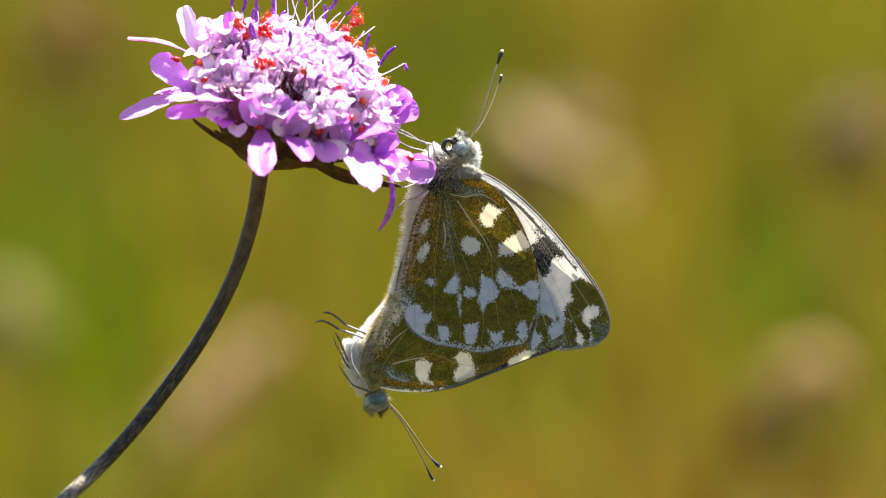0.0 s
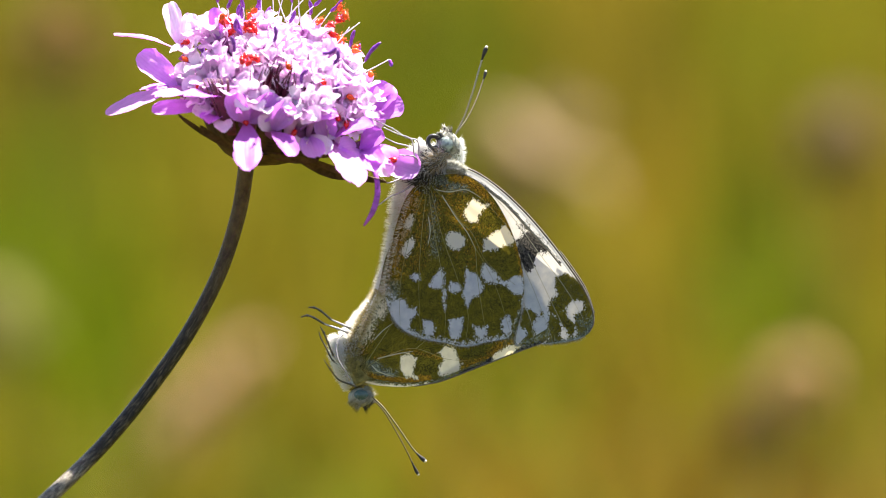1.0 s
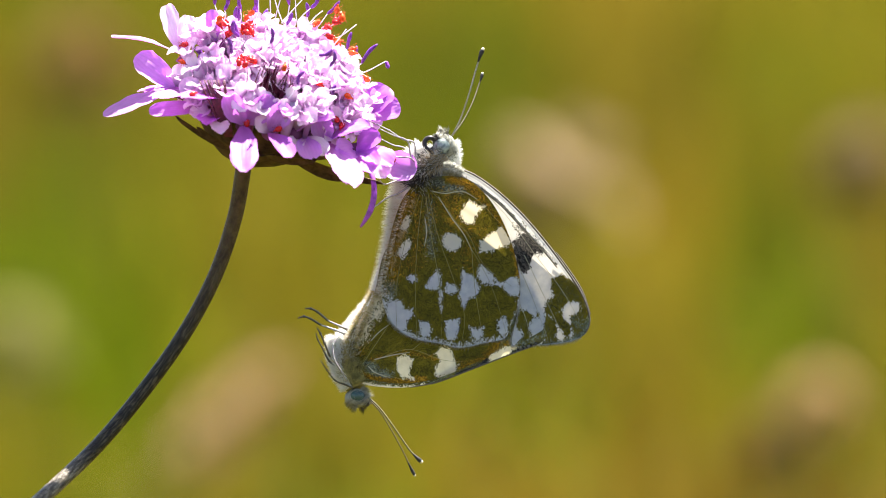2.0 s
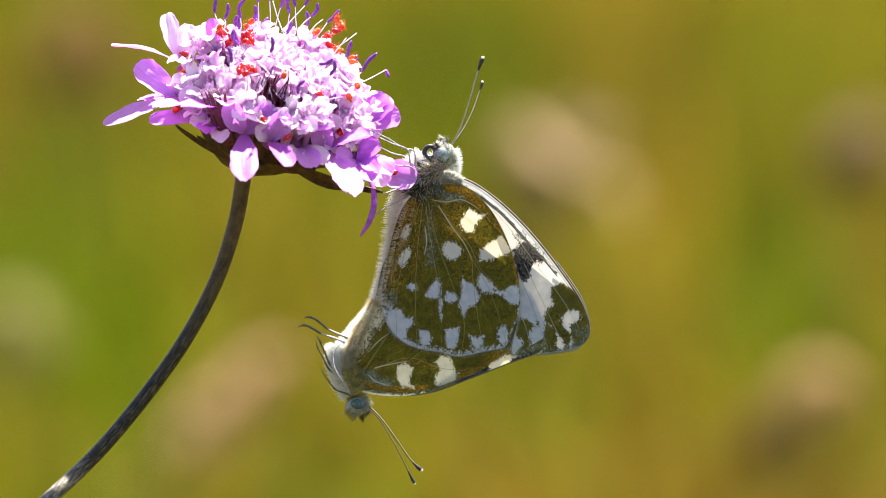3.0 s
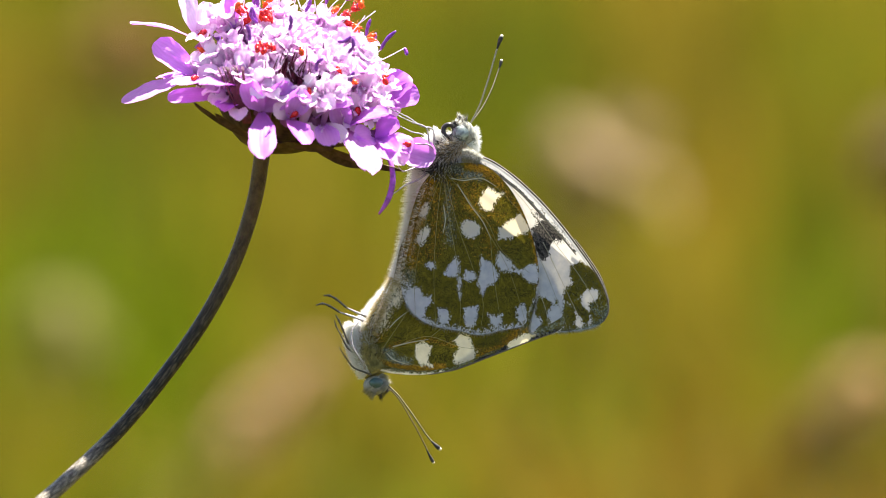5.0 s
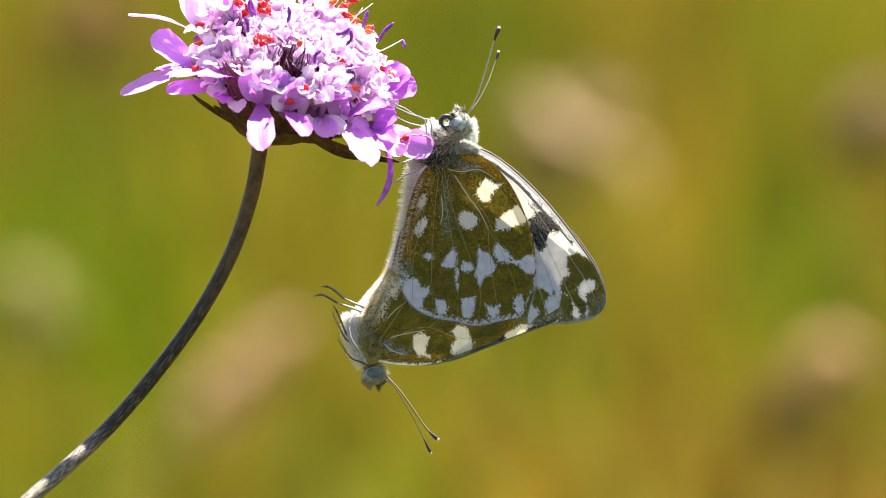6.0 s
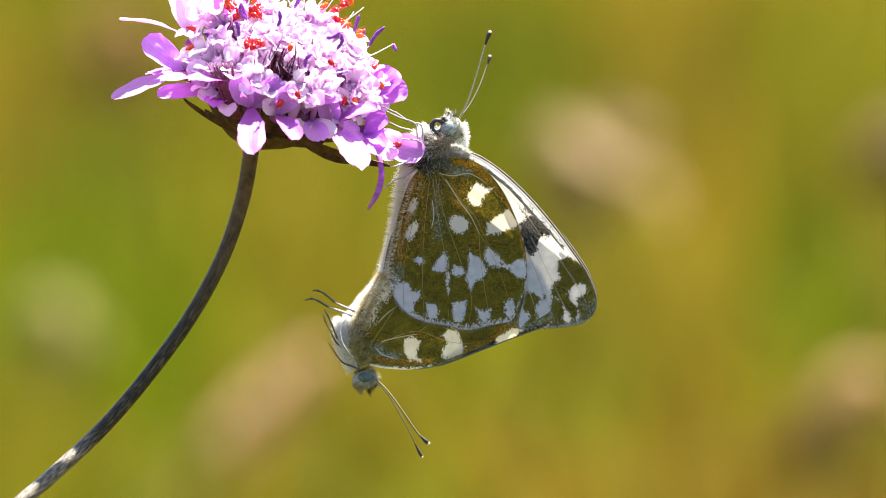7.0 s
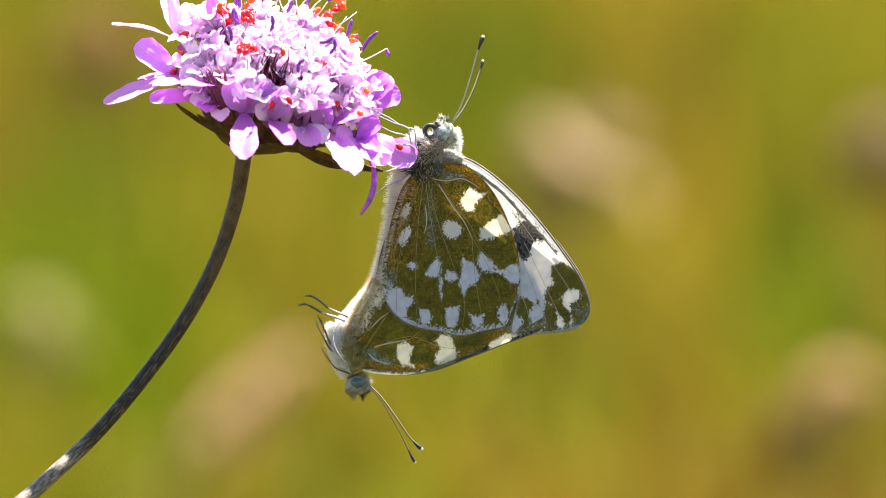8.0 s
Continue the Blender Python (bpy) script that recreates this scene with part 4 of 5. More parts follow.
HIND_LOW = [[(744, 586), (760, 585), (766, 600), (779, 601), (781, 612), (770, 622), (768, 636), (758, 645), (746, 636), (736, 612), (732, 592)],
            [(792, 622), (805, 623), (814, 632), (811, 646), (800, 653), (793, 641)],
            [(839, 622), (863, 617), (862, 632), (856, 652), (843, 656), (838, 640)],
            [(881, 631), (893, 636), (906, 631), (905, 648), (896, 657), (886, 651)],
            [(929, 622), (945, 611), (948, 630), (949, 642), (938, 650), (932, 638)],
            [(969, 578), (964, 604), (954, 628), (946, 650), (956, 650), (972, 610)]]
FORE_OLIVE = [[(1026, 546), (1045, 539), (1066, 552), (1082, 572), (1090, 592), (1078, 590), (1065, 587), (1052, 591), (1044, 602), (1050, 620), (1063, 632), (1060, 646), (1050, 652), (1044, 640),
               (1034, 626), (1012, 604), (1018, 586), (1031, 576), (1024, 560)],
              [(1014, 606), (1034, 620), (1036, 640), (1034, 656), (1014, 657), (1011, 640)],
              [(1058, 613), (1076, 605), (1096, 604), (1096, 632), (1084, 650), (1064, 646)],
              [(969, 600), (985, 605), (996, 616), (986, 632), (990, 648), (986, 658), (972, 655), (975, 641), (962, 631), (965, 613)],
              [(998, 604), (1006, 610), (1002, 618)],
              [(1074, 584), (1096, 584), (1096, 612), (1077, 608)]]
FORE_BLACK = [[(956, 484), (970, 469), (984, 464), (1000, 481), (1016, 501), (998, 503), (990, 514), (988, 528), (977, 539), (967, 531), (962, 508)]]
SECOND_PALE = [[(753, 686), (767, 682), (780, 689), (777, 704), (774, 717), (783, 726), (762, 722), (752, 711)],
               [(821, 679), (829, 667), (846, 670), (853, 686), (859, 700), (857, 713), (842, 719), (822, 721), (820, 705), (829, 692)]]
SECOND_CREAM = [[(905, 694), (918, 682), (940, 668), (962, 664), (968, 671), (945, 684), (918, 694)]]


def hind_marks(c, inner):
    p = (c.x, c.y)
    pale = max(mark(p, HIND_TOP), mark(p, HIND_MID), mark(p, HIND_LOW))
    edge = near_line(p, [(735, 615), (755, 642), (790, 660), (830, 667), (866, 673), (906, 667), (945, 657)], 13)
    pale = max(pale, edge - 0.30)
    pale = max(pale, 0.9 * near_line(p, [(905, 553), (940, 556)], 6) - 0.4, near_line(p, [(700, 560), (738, 620)], 30) - 0.5)
    ochre = max(near_line(p, [(846, 371), (868, 375), (888, 388), (903, 405)], 11) * 1.4, near_line(p, [(903, 405), (934, 443), (955, 485), (967, 530), (970, 590)], 6) * 0.8,
                near_line(p, [(775, 405), (757, 450), (742, 530)], 26) * 0.8, 0.3 * near_line(p, [(835, 415), (870, 460), (885, 500)], 34), 0.3 * near_line(p, [(790, 430), (780, 520)], 20))
    grey = max(near_line(p, [(818, 372), (838, 386), (866, 386)], 16), 0.55 * near_line(p, [(812, 410), (808, 450), (812, 500)], 16), 0.8 * near_line(p, [(740, 560), (746, 610)], 14))
    return pale, -9, ochre, grey


def fore_marks(c, inner):
    p = (c.x, c.y)
    rim = near_line(p, [(955, 665), (1030, 665), (1064, 658), (1088, 642), (1096, 620)], 12)
    pale = max(-mark(p, FORE_OLIVE) - 2.2 * max(0, rim), -2)
    line = near_line(p, [(852, 357), (876, 370), (902, 386), (935, 412), (960, 438), (985, 468), (1010, 492), (1035, 520)], 6)
    black = max(mark(p, FORE_BLACK), line - (1.05 if p[0] < 925 else 0.85), 0.4 * near_line(p, [(968, 456), (1006, 496)], 9) - 0.25)
    return pale, black, -1, max(0.6 * near_line(p, [(1060, 615), (1090, 640), (1060, 660)], 14), 1.1 * max(0, rim))


def second_marks(c, inner):
    p = (c.x, c.y)
    pale = max(mark(p, SECOND_PALE), near_line(p, [(722, 566), (728, 590), (716, 612)], 14) - 0.5, near_line(p, [(716, 574), (697, 610), (686, 645)], 17) - 0.25)
    ochre = max(near_line(p, [(684, 714), (700, 724), (725, 729), (760, 730), (800, 726)], 9) * 2.4, near_line(p, [(858, 706), (905, 690)], 9) * 0.8, near_line(p, [(915, 682), (935, 664)], 14) * 1.4,
                near_line(p, [(705, 690), (770, 676), (830, 690), (870, 694)], 6) * 0.6, near_line(p, [(700, 600), (690, 640), (680, 670)], 20) * 0.5)
    grey = max(near_line(p, [(704, 700), (716, 715), (738, 720)], 15) * 1.1, 0.8 * near_line(p, [(722, 570), (705, 620)], 14))
    return pale, -9, ochre, grey


def second_fore_marks(c, inner):
    p = (c.x, c.y)
    pale = max(mark(p, SECOND_CREAM), near_line(p, [(690, 731), (720, 738), (770, 740), (800, 736)], 5) - 0.4)
    dark = max(near_line(p, [(862, 715), (895, 702), (912, 692)], 6) - 0.3, near_line(p, [(960, 678), (1004, 664)], 7) - 0.2)
    return pale, dark, near_line(p, [(905, 690), (945, 668)], 14) * 0.9, 0.45


def build_upper():
    b = thing("butterfly", "white butterfly with olive-marbled wings clinging to the flower, wings closed", "butterfly", REST, "mating pair of butterflies")
    hind = [(798, 372), (830, 365), (862, 366), (888, 378), (916, 406), (938, 442), (956, 486), (967, 530), (971, 565), (966, 600), (953, 630), (943, 652),
            (906, 661), (866, 669), (830, 662), (790, 655), (755, 638), (735, 612), (725, 570), (732, 515), (746, 450), (766, 400)]
    fore = [(815, 360), (845, 348), (890, 364), (932, 394), (974, 434), (1012, 478), (1048, 526), (1076, 568), (1091, 605), (1093, 626), (1084, 646), (1062, 657),
            (1030, 663), (990, 665), (954, 662), (968, 600), (963, 520), (946, 455), (922, 405), (884, 368)]
    fore = [(x - 2, y + 2) if 0 < k < 9 else (x, y) for k, (x, y) in enumerate(fore)]
    # far pair of wings first, depth and hem set to light and shade the near wings, then the near pair
    wing("forewing", b, [(x + 1, y - 1) for x, y in fore[:-6] + [(952, 662), (900, 600), (850, 480)]], (955, 535), curve_depth(-0.55, (815, 360), -0.06), fore_marks, "pale far forewing", edge=[(1034, 500), (1056, 530), (1080, 568), (1095, 610)], edge_wide=0.6, seed=1)
    wing("hindwing", b, [(x - 1, y - 1 - max(0, y - 540) * 0.3) for x, y in hind], (850, 500), curve_depth(1.0, (798, 372), -0.30), hind_marks, "olive far hindwing with white spots", seed=2)
    fv = [[(908, 394), (950, 440), (1000, 508), (1045, 568), (1075, 620)], [(966, 520), (990, 575), (1020, 655)], [(978, 505), (1002, 555), (1050, 655)], [(970, 592), (982, 622), (988, 655)]]
    near_fore = wing("forewing", b, fore, (960, 545), fore_depth, fore_marks, "white forewing with black patch and olive tip", fv,
         edge=[(862, 352), (890, 363), (932, 393), (974, 433), (1012, 477), (1048, 525), (1076, 567), (1091, 604), (1093, 628), (1084, 646)], edge_wide=0.8, fringe=(0.52, 0.75), seed=3, vein_mat=PALE_VEIN,
         strip=(fore[:10], [(820, 366), (884, 370), (922, 405), (946, 455), (963, 520), (968, 600), (956, 661), (990, 665), (1030, 663), (1062, 657), (1084, 646), (1093, 628)]))
    bm = bmesh.new()
    tube(bm, spline([q(x, y, fore_depth(x, y) - 0.05) for x, y in ((856, 361), (878, 373), (902, 388), (935, 414), (960, 440), (985, 468), (1010, 495), (1036, 527))], 40), [0.00010, 0.00017, 0.00017, 0.00015, 0.00012, 0.00007], 7, squash=0.4)
    part("costal_vein", bm, COSTA, near_fore, "grey-brown speckled vein along the leading edge")
    hv = [[(800, 378), (830, 410), (860, 450), (885, 495), (920, 560), (945, 640)], [(860, 450), (880, 470), (905, 520), (955, 560)], [(885, 495), (890, 560), (905, 655)],
          [(805, 385), (825, 470), (850, 540), (872, 610), (866, 665)], [(803, 385), (808, 440), (822, 520), (832, 600), (830, 658)], [(800, 385), (790, 470), (785, 560), (788, 650)],
          [(798, 384), (770, 470), (752, 560), (752, 632)], [(815, 395), (840, 392), (870, 393), (900, 412), (940, 455)]]
    near_hind = wing("hindwing", b, hind, (850, 520), hind_depth, hind_marks, "olive hindwing with white spots and pale veins", hv,
                     fringe=(0.50, 0.77), seed=4, cream=(545, 480))
    for line in (((812, 391), (838, 396), (868, 392), (894, 406)), ((826, 402), (850, 440), (872, 470), (886, 500)), ((802, 440), (805, 465), (801, 490))):
        pale_vein(near_hind, line, hind_depth)
    # body
    tpts = spline([q(840, 328), q(818, 343), q(795, 360), q(778, 386)], 14)
    trad = [0.0009, 0.0016, 0.0018, 0.0016]
    bm = bmesh.new()
    tube(bm, tpts, trad, 16)
    th = part("thorax", bm, THORAX, b, "olive-grey furry thorax")
    fur("fur", th, FUR_GREY, tpts, trad, 900, 0.0008, 0.3, 0.00004, 1)
    fur("fur", th, FUR_DARK, tpts[3:], trad, 2000, 0.0011, 0.3, 0.00006, 2)
    fur("fur", th, FUR_WHITE, tpts, trad, 1900, 0.0012, 0.4, 0.00004, 3, label="white hairs")
    fur("fur", th, FUR_TAN, tpts[:9], trad, 600, 0.0010, 0.5, 0.000035, 9, arc=(0.8, 2.6), label="tan hairs")
    fur("fur", th, FUR_WHITE, spline([q(806, 322), q(785, 342), q(772, 366)], 8), [0.0010, 0.0012, 0.0013], 1500, 0.0010, 0.1, 0.000035, 10, arc=(-1.6, 1.2), label="white hairs under the throat")
    fur("fur", th, FUR_DARK, spline([q(782, 374, -1.7), q(798, 390, -1.9), q(812, 378, -1.9), q(830, 366, -1.8)], 10), [0.0004, 0.0006, 0.0004], 240, 0.0008, 0.0, 0.00004, 33, label="dark hairs")
    fur("fur", th, FUR_GREY, spline([q(834, 350, -1.7), q(850, 353, -1.7), q(866, 362, -1.7)], 8), [0.0004, 0.0004, 0.0002], 900, 0.0006, 0.2, 0.00004, 35)
    nk = spline([q(850, 303, 0.9), q(851, 326, 0.9), q(847, 344, 0.5)], 8)
    fur("collar_fur", th, FUR_WHITE, nk, [0.0004, 0.0007, 0.0007], 1500, 0.0006, -0.2, 0.000032, 4, label="white fur behind the head")
    apts = spline([q(782, 385), q(772, 410), q(765, 455), q(756, 505), q(744, 545), q(732, 572)], 30)
    arad = [0.0016, 0.0016, 0.0015, 0.0014, 0.0012, 0.0009]
    bm = bmesh.new()
    tube(bm, apts, arad, 18)
    ab = part("abdomen", bm, BODY, b, "pale pinkish-grey abdomen edged with white hairs")
    fur("fur", ab, FUR_WHITE, apts, arad, 3000, 0.0012, 0.3, 0.00003, 5, arc=(-0.9, 1.0), label="white hairs")
    seam = spline([q(776, 402, -1.5), q(756, 462, -1.6), q(742, 520, -1.5), q(730, 575, -1.3)], 14)
    fur("fur", ab, FUR_TAN, seam, [0.0004, 0.0005, 0.0005, 0.0004], 1100, 0.0008, 0.3, 0.00003, 31, label="tan hairs along the wing's inner margin")
    fur("fur", ab, FUR_WHITE, seam, [0.0003, 0.0004, 0.0004, 0.0004], 700, 0.0009, 0.2, 0.00003, 32, arc=(-1.2, 1.2))
    fur("fur", ab, FUR_TAN, apts[8:], arad[1:], 1100, 0.0007, 0.4, 0.000028, 34, arc=(0.5, 2.4), label="tan hairs on the flank")
    # head
    bm = bmesh.new()
    ball(bm, q(836, 312), 0.0013, 0.0013, 0.0014)
    hd = part("head", bm, FUR_GREY, b, "grey furry head")
    hp = spline([q(826, 318), q(846, 306)], 4)
    fur("fur", hd, FUR_GREY, hp, [0.0011, 0.0011], 900, 0.0005, 0.4, 0.00003, 6)
    fur("fur", hd, FUR_DARK, spline([q(832, 302), q(846, 298)], 4), [0.0006, 0.0006], 250, 0.0009, 0.2, 0.00003, 7)
    bm = bmesh.new()
    ball(bm, q(832, 313, -1.0), 0.00092, 0.0006, 0.00090, 24)
    part("eye", bm, EYE, hd, "grey-green compound eye")
    bm = bmesh.new()
    ball(bm, q(834, 311, 1.0), 0.00092, 0.0006, 0.00090, 24)
    part("eye", bm, EYE, hd, "grey-green compound eye")
    bm = bmesh.new()
    coil = []
    for k in range(44):
        a, r = k / 43 * 3.6 * math.pi + 0.6, 10.5 - 2.2 * k / 43
        coil.append(q(811 + r * math.cos(a), 308 + r * math.sin(a) * 1.1, -0.9 + 0.012 * k))
    tube(bm, coil, [0.00028, 0.00026, 0.00016], 8)
    part("proboscis", bm, PROBOSCIS, hd, "coiled dark proboscis")
    for k, (x, y) in enumerate(((822, 285), (832, 274))):
        bm = bmesh.new()
        tube(bm, spline([q(826 + k * 3, 305, -0.8 + k), q(822 + k * 4, 292, -0.9 + k), q(x, y + 8, -0.9 + k)], 8), [0.0003, 0.00026, 0.00008], 7)
        pl = part("palp", bm, FUR_DARK, hd, "dark hairy palp")
        fur("fur", pl, FUR_GREY, spline([q(826 + k * 3, 300, -0.8 + k), q(x, y + 8, -0.9 + k)], 4), [0.00025, 0.0001], 120, 0.0006, 0.8, 0.00003, 8 + k)
    antenna(b, [q(850, 294, -0.5), q(865, 264, -1.0), q(880, 220, -1.6), q(892, 178, -2.0), q(899, 155, -2.2), q(904, 142, -2.3)])
    antenna(b, [q(850, 294, 0.6), q(870, 266, 2.0), q(886, 234, 3.4), q(896, 206, 4.6), q(901, 192, 5.0), q(903, 184, 5.2)], SHADED_ANTENNA, "banded antenna painted in a shaded brown", 0.65)
    # legs on the petals
    leg(b, [q(797, 344, -1.2), q(786, 336, -2.2), q(783, 306, -2.6), q(762, 300, -3.0), q(738, 284, -4.2), q(694, 264, -5.2)], LEG_PALE)
    leg(b, [q(797, 342, -0.6), q(778, 334, -2.8), q(772, 304, -3.4), q(748, 294, -4.2), q(722, 282, -5.0)], LEG_PALE)
    leg(b, [q(792, 350, -1.6), q(777, 334, -3.4), q(758, 332, -3.9), q(739, 329, -4.2)], LEG_PALE)
    leg(b, [q(786, 372, -1.0), q(762, 370, -1.6), q(745, 376, -2.2), q(730, 380, -2.6), q(722, 372, -3.0)], LEG_PALE)
    leg(b, [q(778, 380, -1.2), q(755, 396, -2.0), q(735, 404, -2.6), q(712, 420, -3.2), q(703, 416, -3.6)], LEG_PALE)
    leg(b, [q(790, 350, 1.2), q(770, 318, 1.8), q(745, 310, 0.6), q(725, 300, 0.0)], LEG_PALE)
    return b


def build_lower():
    b = thing("butterfly", "olive-marbled butterfly hanging head down, joined to its mate by the abdomen", "butterfly", REST, "mating pair of butterflies")
    # The hindwing's hidden top is drawn large to shade the mate's wing.
    hind = [(676, 700), (690, 718), (720, 728), (770, 732), (820, 724), (868, 706), (905, 688), (930, 669), (940, 635), (947, 585), (942, 500), (895, 442), (805, 440),
            (736, 490), (712, 572), (692, 612), (676, 645), (668, 675)]
    fore = [(672, 712), (688, 731), (720, 738), (770, 739), (830, 728), (890, 705), (950, 682), (1000, 664), (1014, 653), (1014, 610), (988, 556), (952, 528), (926, 560), (915, 625), (900, 682), (860, 704), (800, 722), (720, 726)]
    # Far wings are lifted out of view so sun reaches the near hindwing.
    wing("forewing", b, [(x + 26, y - 104) for x, y in [(672, 712), (688, 731), (720, 739), (770, 742), (830, 734), (890, 712), (950, 687), (1000, 667), (1010, 652), (1000, 640), (970, 612), (930, 600), (880, 600), (760, 640)]], (876, 547), curve_depth(0.5, (676, 700), -0.08), second_fore_marks, "far forewing", seed=11)
    wing("hindwing", b, [(x + 26, y - 96) for x, y in [(676, 700), (690, 718), (720, 729), (770, 735), (820, 729), (868, 711), (905, 692), (930, 672), (936, 640), (915, 600), (870, 575), (810, 565), (750, 575), (716, 600), (690, 635)]], (836, 550), curve_depth(0.9, (676, 700), -0.10), second_marks, "olive far hindwing", seed=12)
    wing("forewing", b, fore, (930, 680), second_fore_depth, second_fore_marks, "whitish forewing edged in dark grey", mat=SUNLIT_WING, edge=[(776, 739), (800, 735), (830, 728), (890, 705), (950, 682), (1000, 664)], edge_wide=0.55, seed=13,
         strip=(fore[:9], [(680, 713), (720, 726), (800, 722), (860, 704), (898, 682), (915, 625), (926, 565), (952, 530), (988, 556), (1012, 610), (1015, 648)]))
    hv = [[(690, 705), (740, 680), (780, 672), (830, 690), (870, 694)], [(690, 700), (730, 640), (755, 600)], [(780, 672), (820, 640), (860, 610)], [(695, 712), (730, 718), (770, 726)]]
    near_hind = wing("hindwing", b, hind, (810, 645), second_depth, second_marks, "olive hindwing with spots painted sunlit cream and ochre edge", hv, seed=14, mat=SUNLIT_WING)
    for line in (((706, 657), (720, 642), (737, 629)), ((702, 702), (714, 713), (740, 722)), ((712, 690), (745, 682), (775, 677))):
        pale_vein(near_hind, line, second_depth)
    apts = spline([q(740, 550, 0.4), q(726, 585, 0.8), q(710, 614, 1.2), q(691, 642, 1.3), q(673, 666, 1.0)], 24)
    arad = [0.0006, 0.0011, 0.0015, 0.0017, 0.0018]
    bm = bmesh.new()
    tube(bm, apts, arad, 18)
    ab = part("abdomen", bm, PALE_BODY, b, "white-haired abdomen joined to the mate")
    fur("fur", ab, FUR_WHITE, apts, arad, 3200, 0.0008, -0.1, 0.000035, 21, arc=(-1.2, 1.6), label="white hairs")
    fur("fur", ab, FUR_OLIVE, apts[6:], arad[1:], 700, 0.0006, -0.3, 0.00004, 27, arc=(1.35, 2.7), label="olive hairs along the wing root")
    seam = spline([q(714, 570, -1.0), q(694, 610, -1.1), q(678, 644, -1.1), q(668, 676, -1.1), q(674, 704, -1.1)], 16)
    fur("fur", ab, FUR_OLIVE, seam, [0.00025, 0.0004, 0.0005, 0.0005], 1500, 0.0007, 0.0, 0.00003, 28, label="olive hairs where wing and body meet")
    fur("fur", ab, FUR_TAN, seam, [0.0003, 0.0005, 0.0006, 0.0004], 500, 0.0009, 0.1, 0.00003, 29)
    fur("fur", ab, FUR_DARK, seam[3:], [0.0003, 0.0005, 0.0006], 350, 0.0006, 0.1, 0.00003, 30)
    tpts = spline([q(667, 657, 0.9), q(665, 681, 0.7), q(671, 709, 0.4), q(682, 738)], 16)
    trad = [0.0019, 0.0019, 0.0018, 0.0013]
    bm = bmesh.new()
    tube(bm, tpts, trad, 16)
    th = part("thorax", bm, OLIVE_BODY, b, "white and olive furry thorax")
    fur("fur", th, FUR_WHITE, tpts, trad, 2200, 0.0008, -0.3, 0.00004, 22, arc=(-1.3, 1.2))
    fur("fur", th, FUR_OLIVE, tpts[8:], trad[1:], 1700, 0.0009, -0.5, 0.00004, 23, arc=(1.4, 4.0), label="olive hairs")
    fur("fur", th, FUR_WHITE, tpts[:10], trad, 1800, 0.0010, -0.4, 0.00004, 24, arc=(-1.2, 2.4))
    bm = bmesh.new()
    ball(bm, q(682, 758), 0.0014, 0.0012, 0.0011)
    hd = part("head", bm, FUR_GREY, b, "grey furry head")
    fur("fur", hd, FUR_GREY, spline([q(676, 750), q(690, 766)], 4), [0.0011, 0.0010], 900, 0.0008, 0.4, 0.00003, 25)
    fur("fur", hd, FUR_DARK, spline([q(690, 768), q(698, 774)], 4), [0.0004, 0.0004], 160, 0.0007, 0.6, 0.00003, 26)
    for y in (-0.9, 0.9):
        bm = bmesh.new()
        ball(bm, q(683, 754, y), 0.0008, 0.0005, 0.0006, 20)
        part("eye", bm, TEAL_EYE, hd, "grey-green compound eye")
    antenna(b, [q(702, 757, -0.6), q(722, 776, -1.0), q(746, 808, -1.4), q(772, 846, -1.6), q(786, 862, -1.7), q(795, 870, -1.7)], OLIVE_ANTENNA, "black and olive banded antenna")
    antenna(b, [q(702, 760, 0.6), q(724, 784, 1.6), q(748, 824, 2.6), q(766, 858, 3.4), q(776, 880, 3.8), q(783, 893, 4.0)], SHADED_ANTENNA, "banded antenna painted in a shaded brown", 0.65)
    leg(b, [q(664, 636, -1.0), q(652, 631, -1.6), q(630, 621, -2.0), q(612, 606, -2.2), q(600, 600, -2.3), q(590, 600, -2.3)], LEG_PALE, 0.00013, foot=3)
    leg(b, [q(660, 644, -0.6), q(642, 637, -1.0), q(618, 629, -1.2), q(600, 618, -1.3), q(588, 614, -1.4), q(577, 617, -1.4)], LEG_PALE, 0.00013, foot=3)
    leg(b, [q(648, 700, -1.0), q(634, 685, -1.6), q(624, 660, -1.8), q(617, 644, -1.9), q(611, 634, -2.0)], LEG_PALE, 0.00012, foot=3)
    leg(b, [q(650, 706, -0.4), q(632, 692, -0.6), q(620, 668, -0.6), q(612, 654, -0.6), q(609, 643, -0.6)], LEG_DARK)
    leg(b, [q(674, 740, -1.2), q(660, 734, -1.6), q(643, 727, -1.8), q(628, 708, -2.0), q(617, 691, -2.0)], LEG_DARK)
    leg(b, [q(664, 728, -1.8), q(655, 712, -2.6), q(642, 690, -2.8), q(640, 664, -2.4), q(652, 646, -2.0)], LEG_PALE)
    return b


upper = build_upper()
lower = build_lower()


# ---------------------------------------------------------------- mites on the flower
def flower_tree():
    """The flower's surface, to set the mites on it."""
    verts, faces = [], []
    for ob in flower.children_recursive:
        m, up = ob.matrix_basis.copy(), ob.parent
        while up is not flower:
            m, up = up.matrix_basis @ m, up.parent
        o = len(verts)
        verts += [m @ v.co for v in ob.data.vertices]
        faces += [[o + i for i in p.vertices] for p in ob.data.polygons]
    return BVHTree.FromPolygons(verts, faces)


TREE = flower_tree()


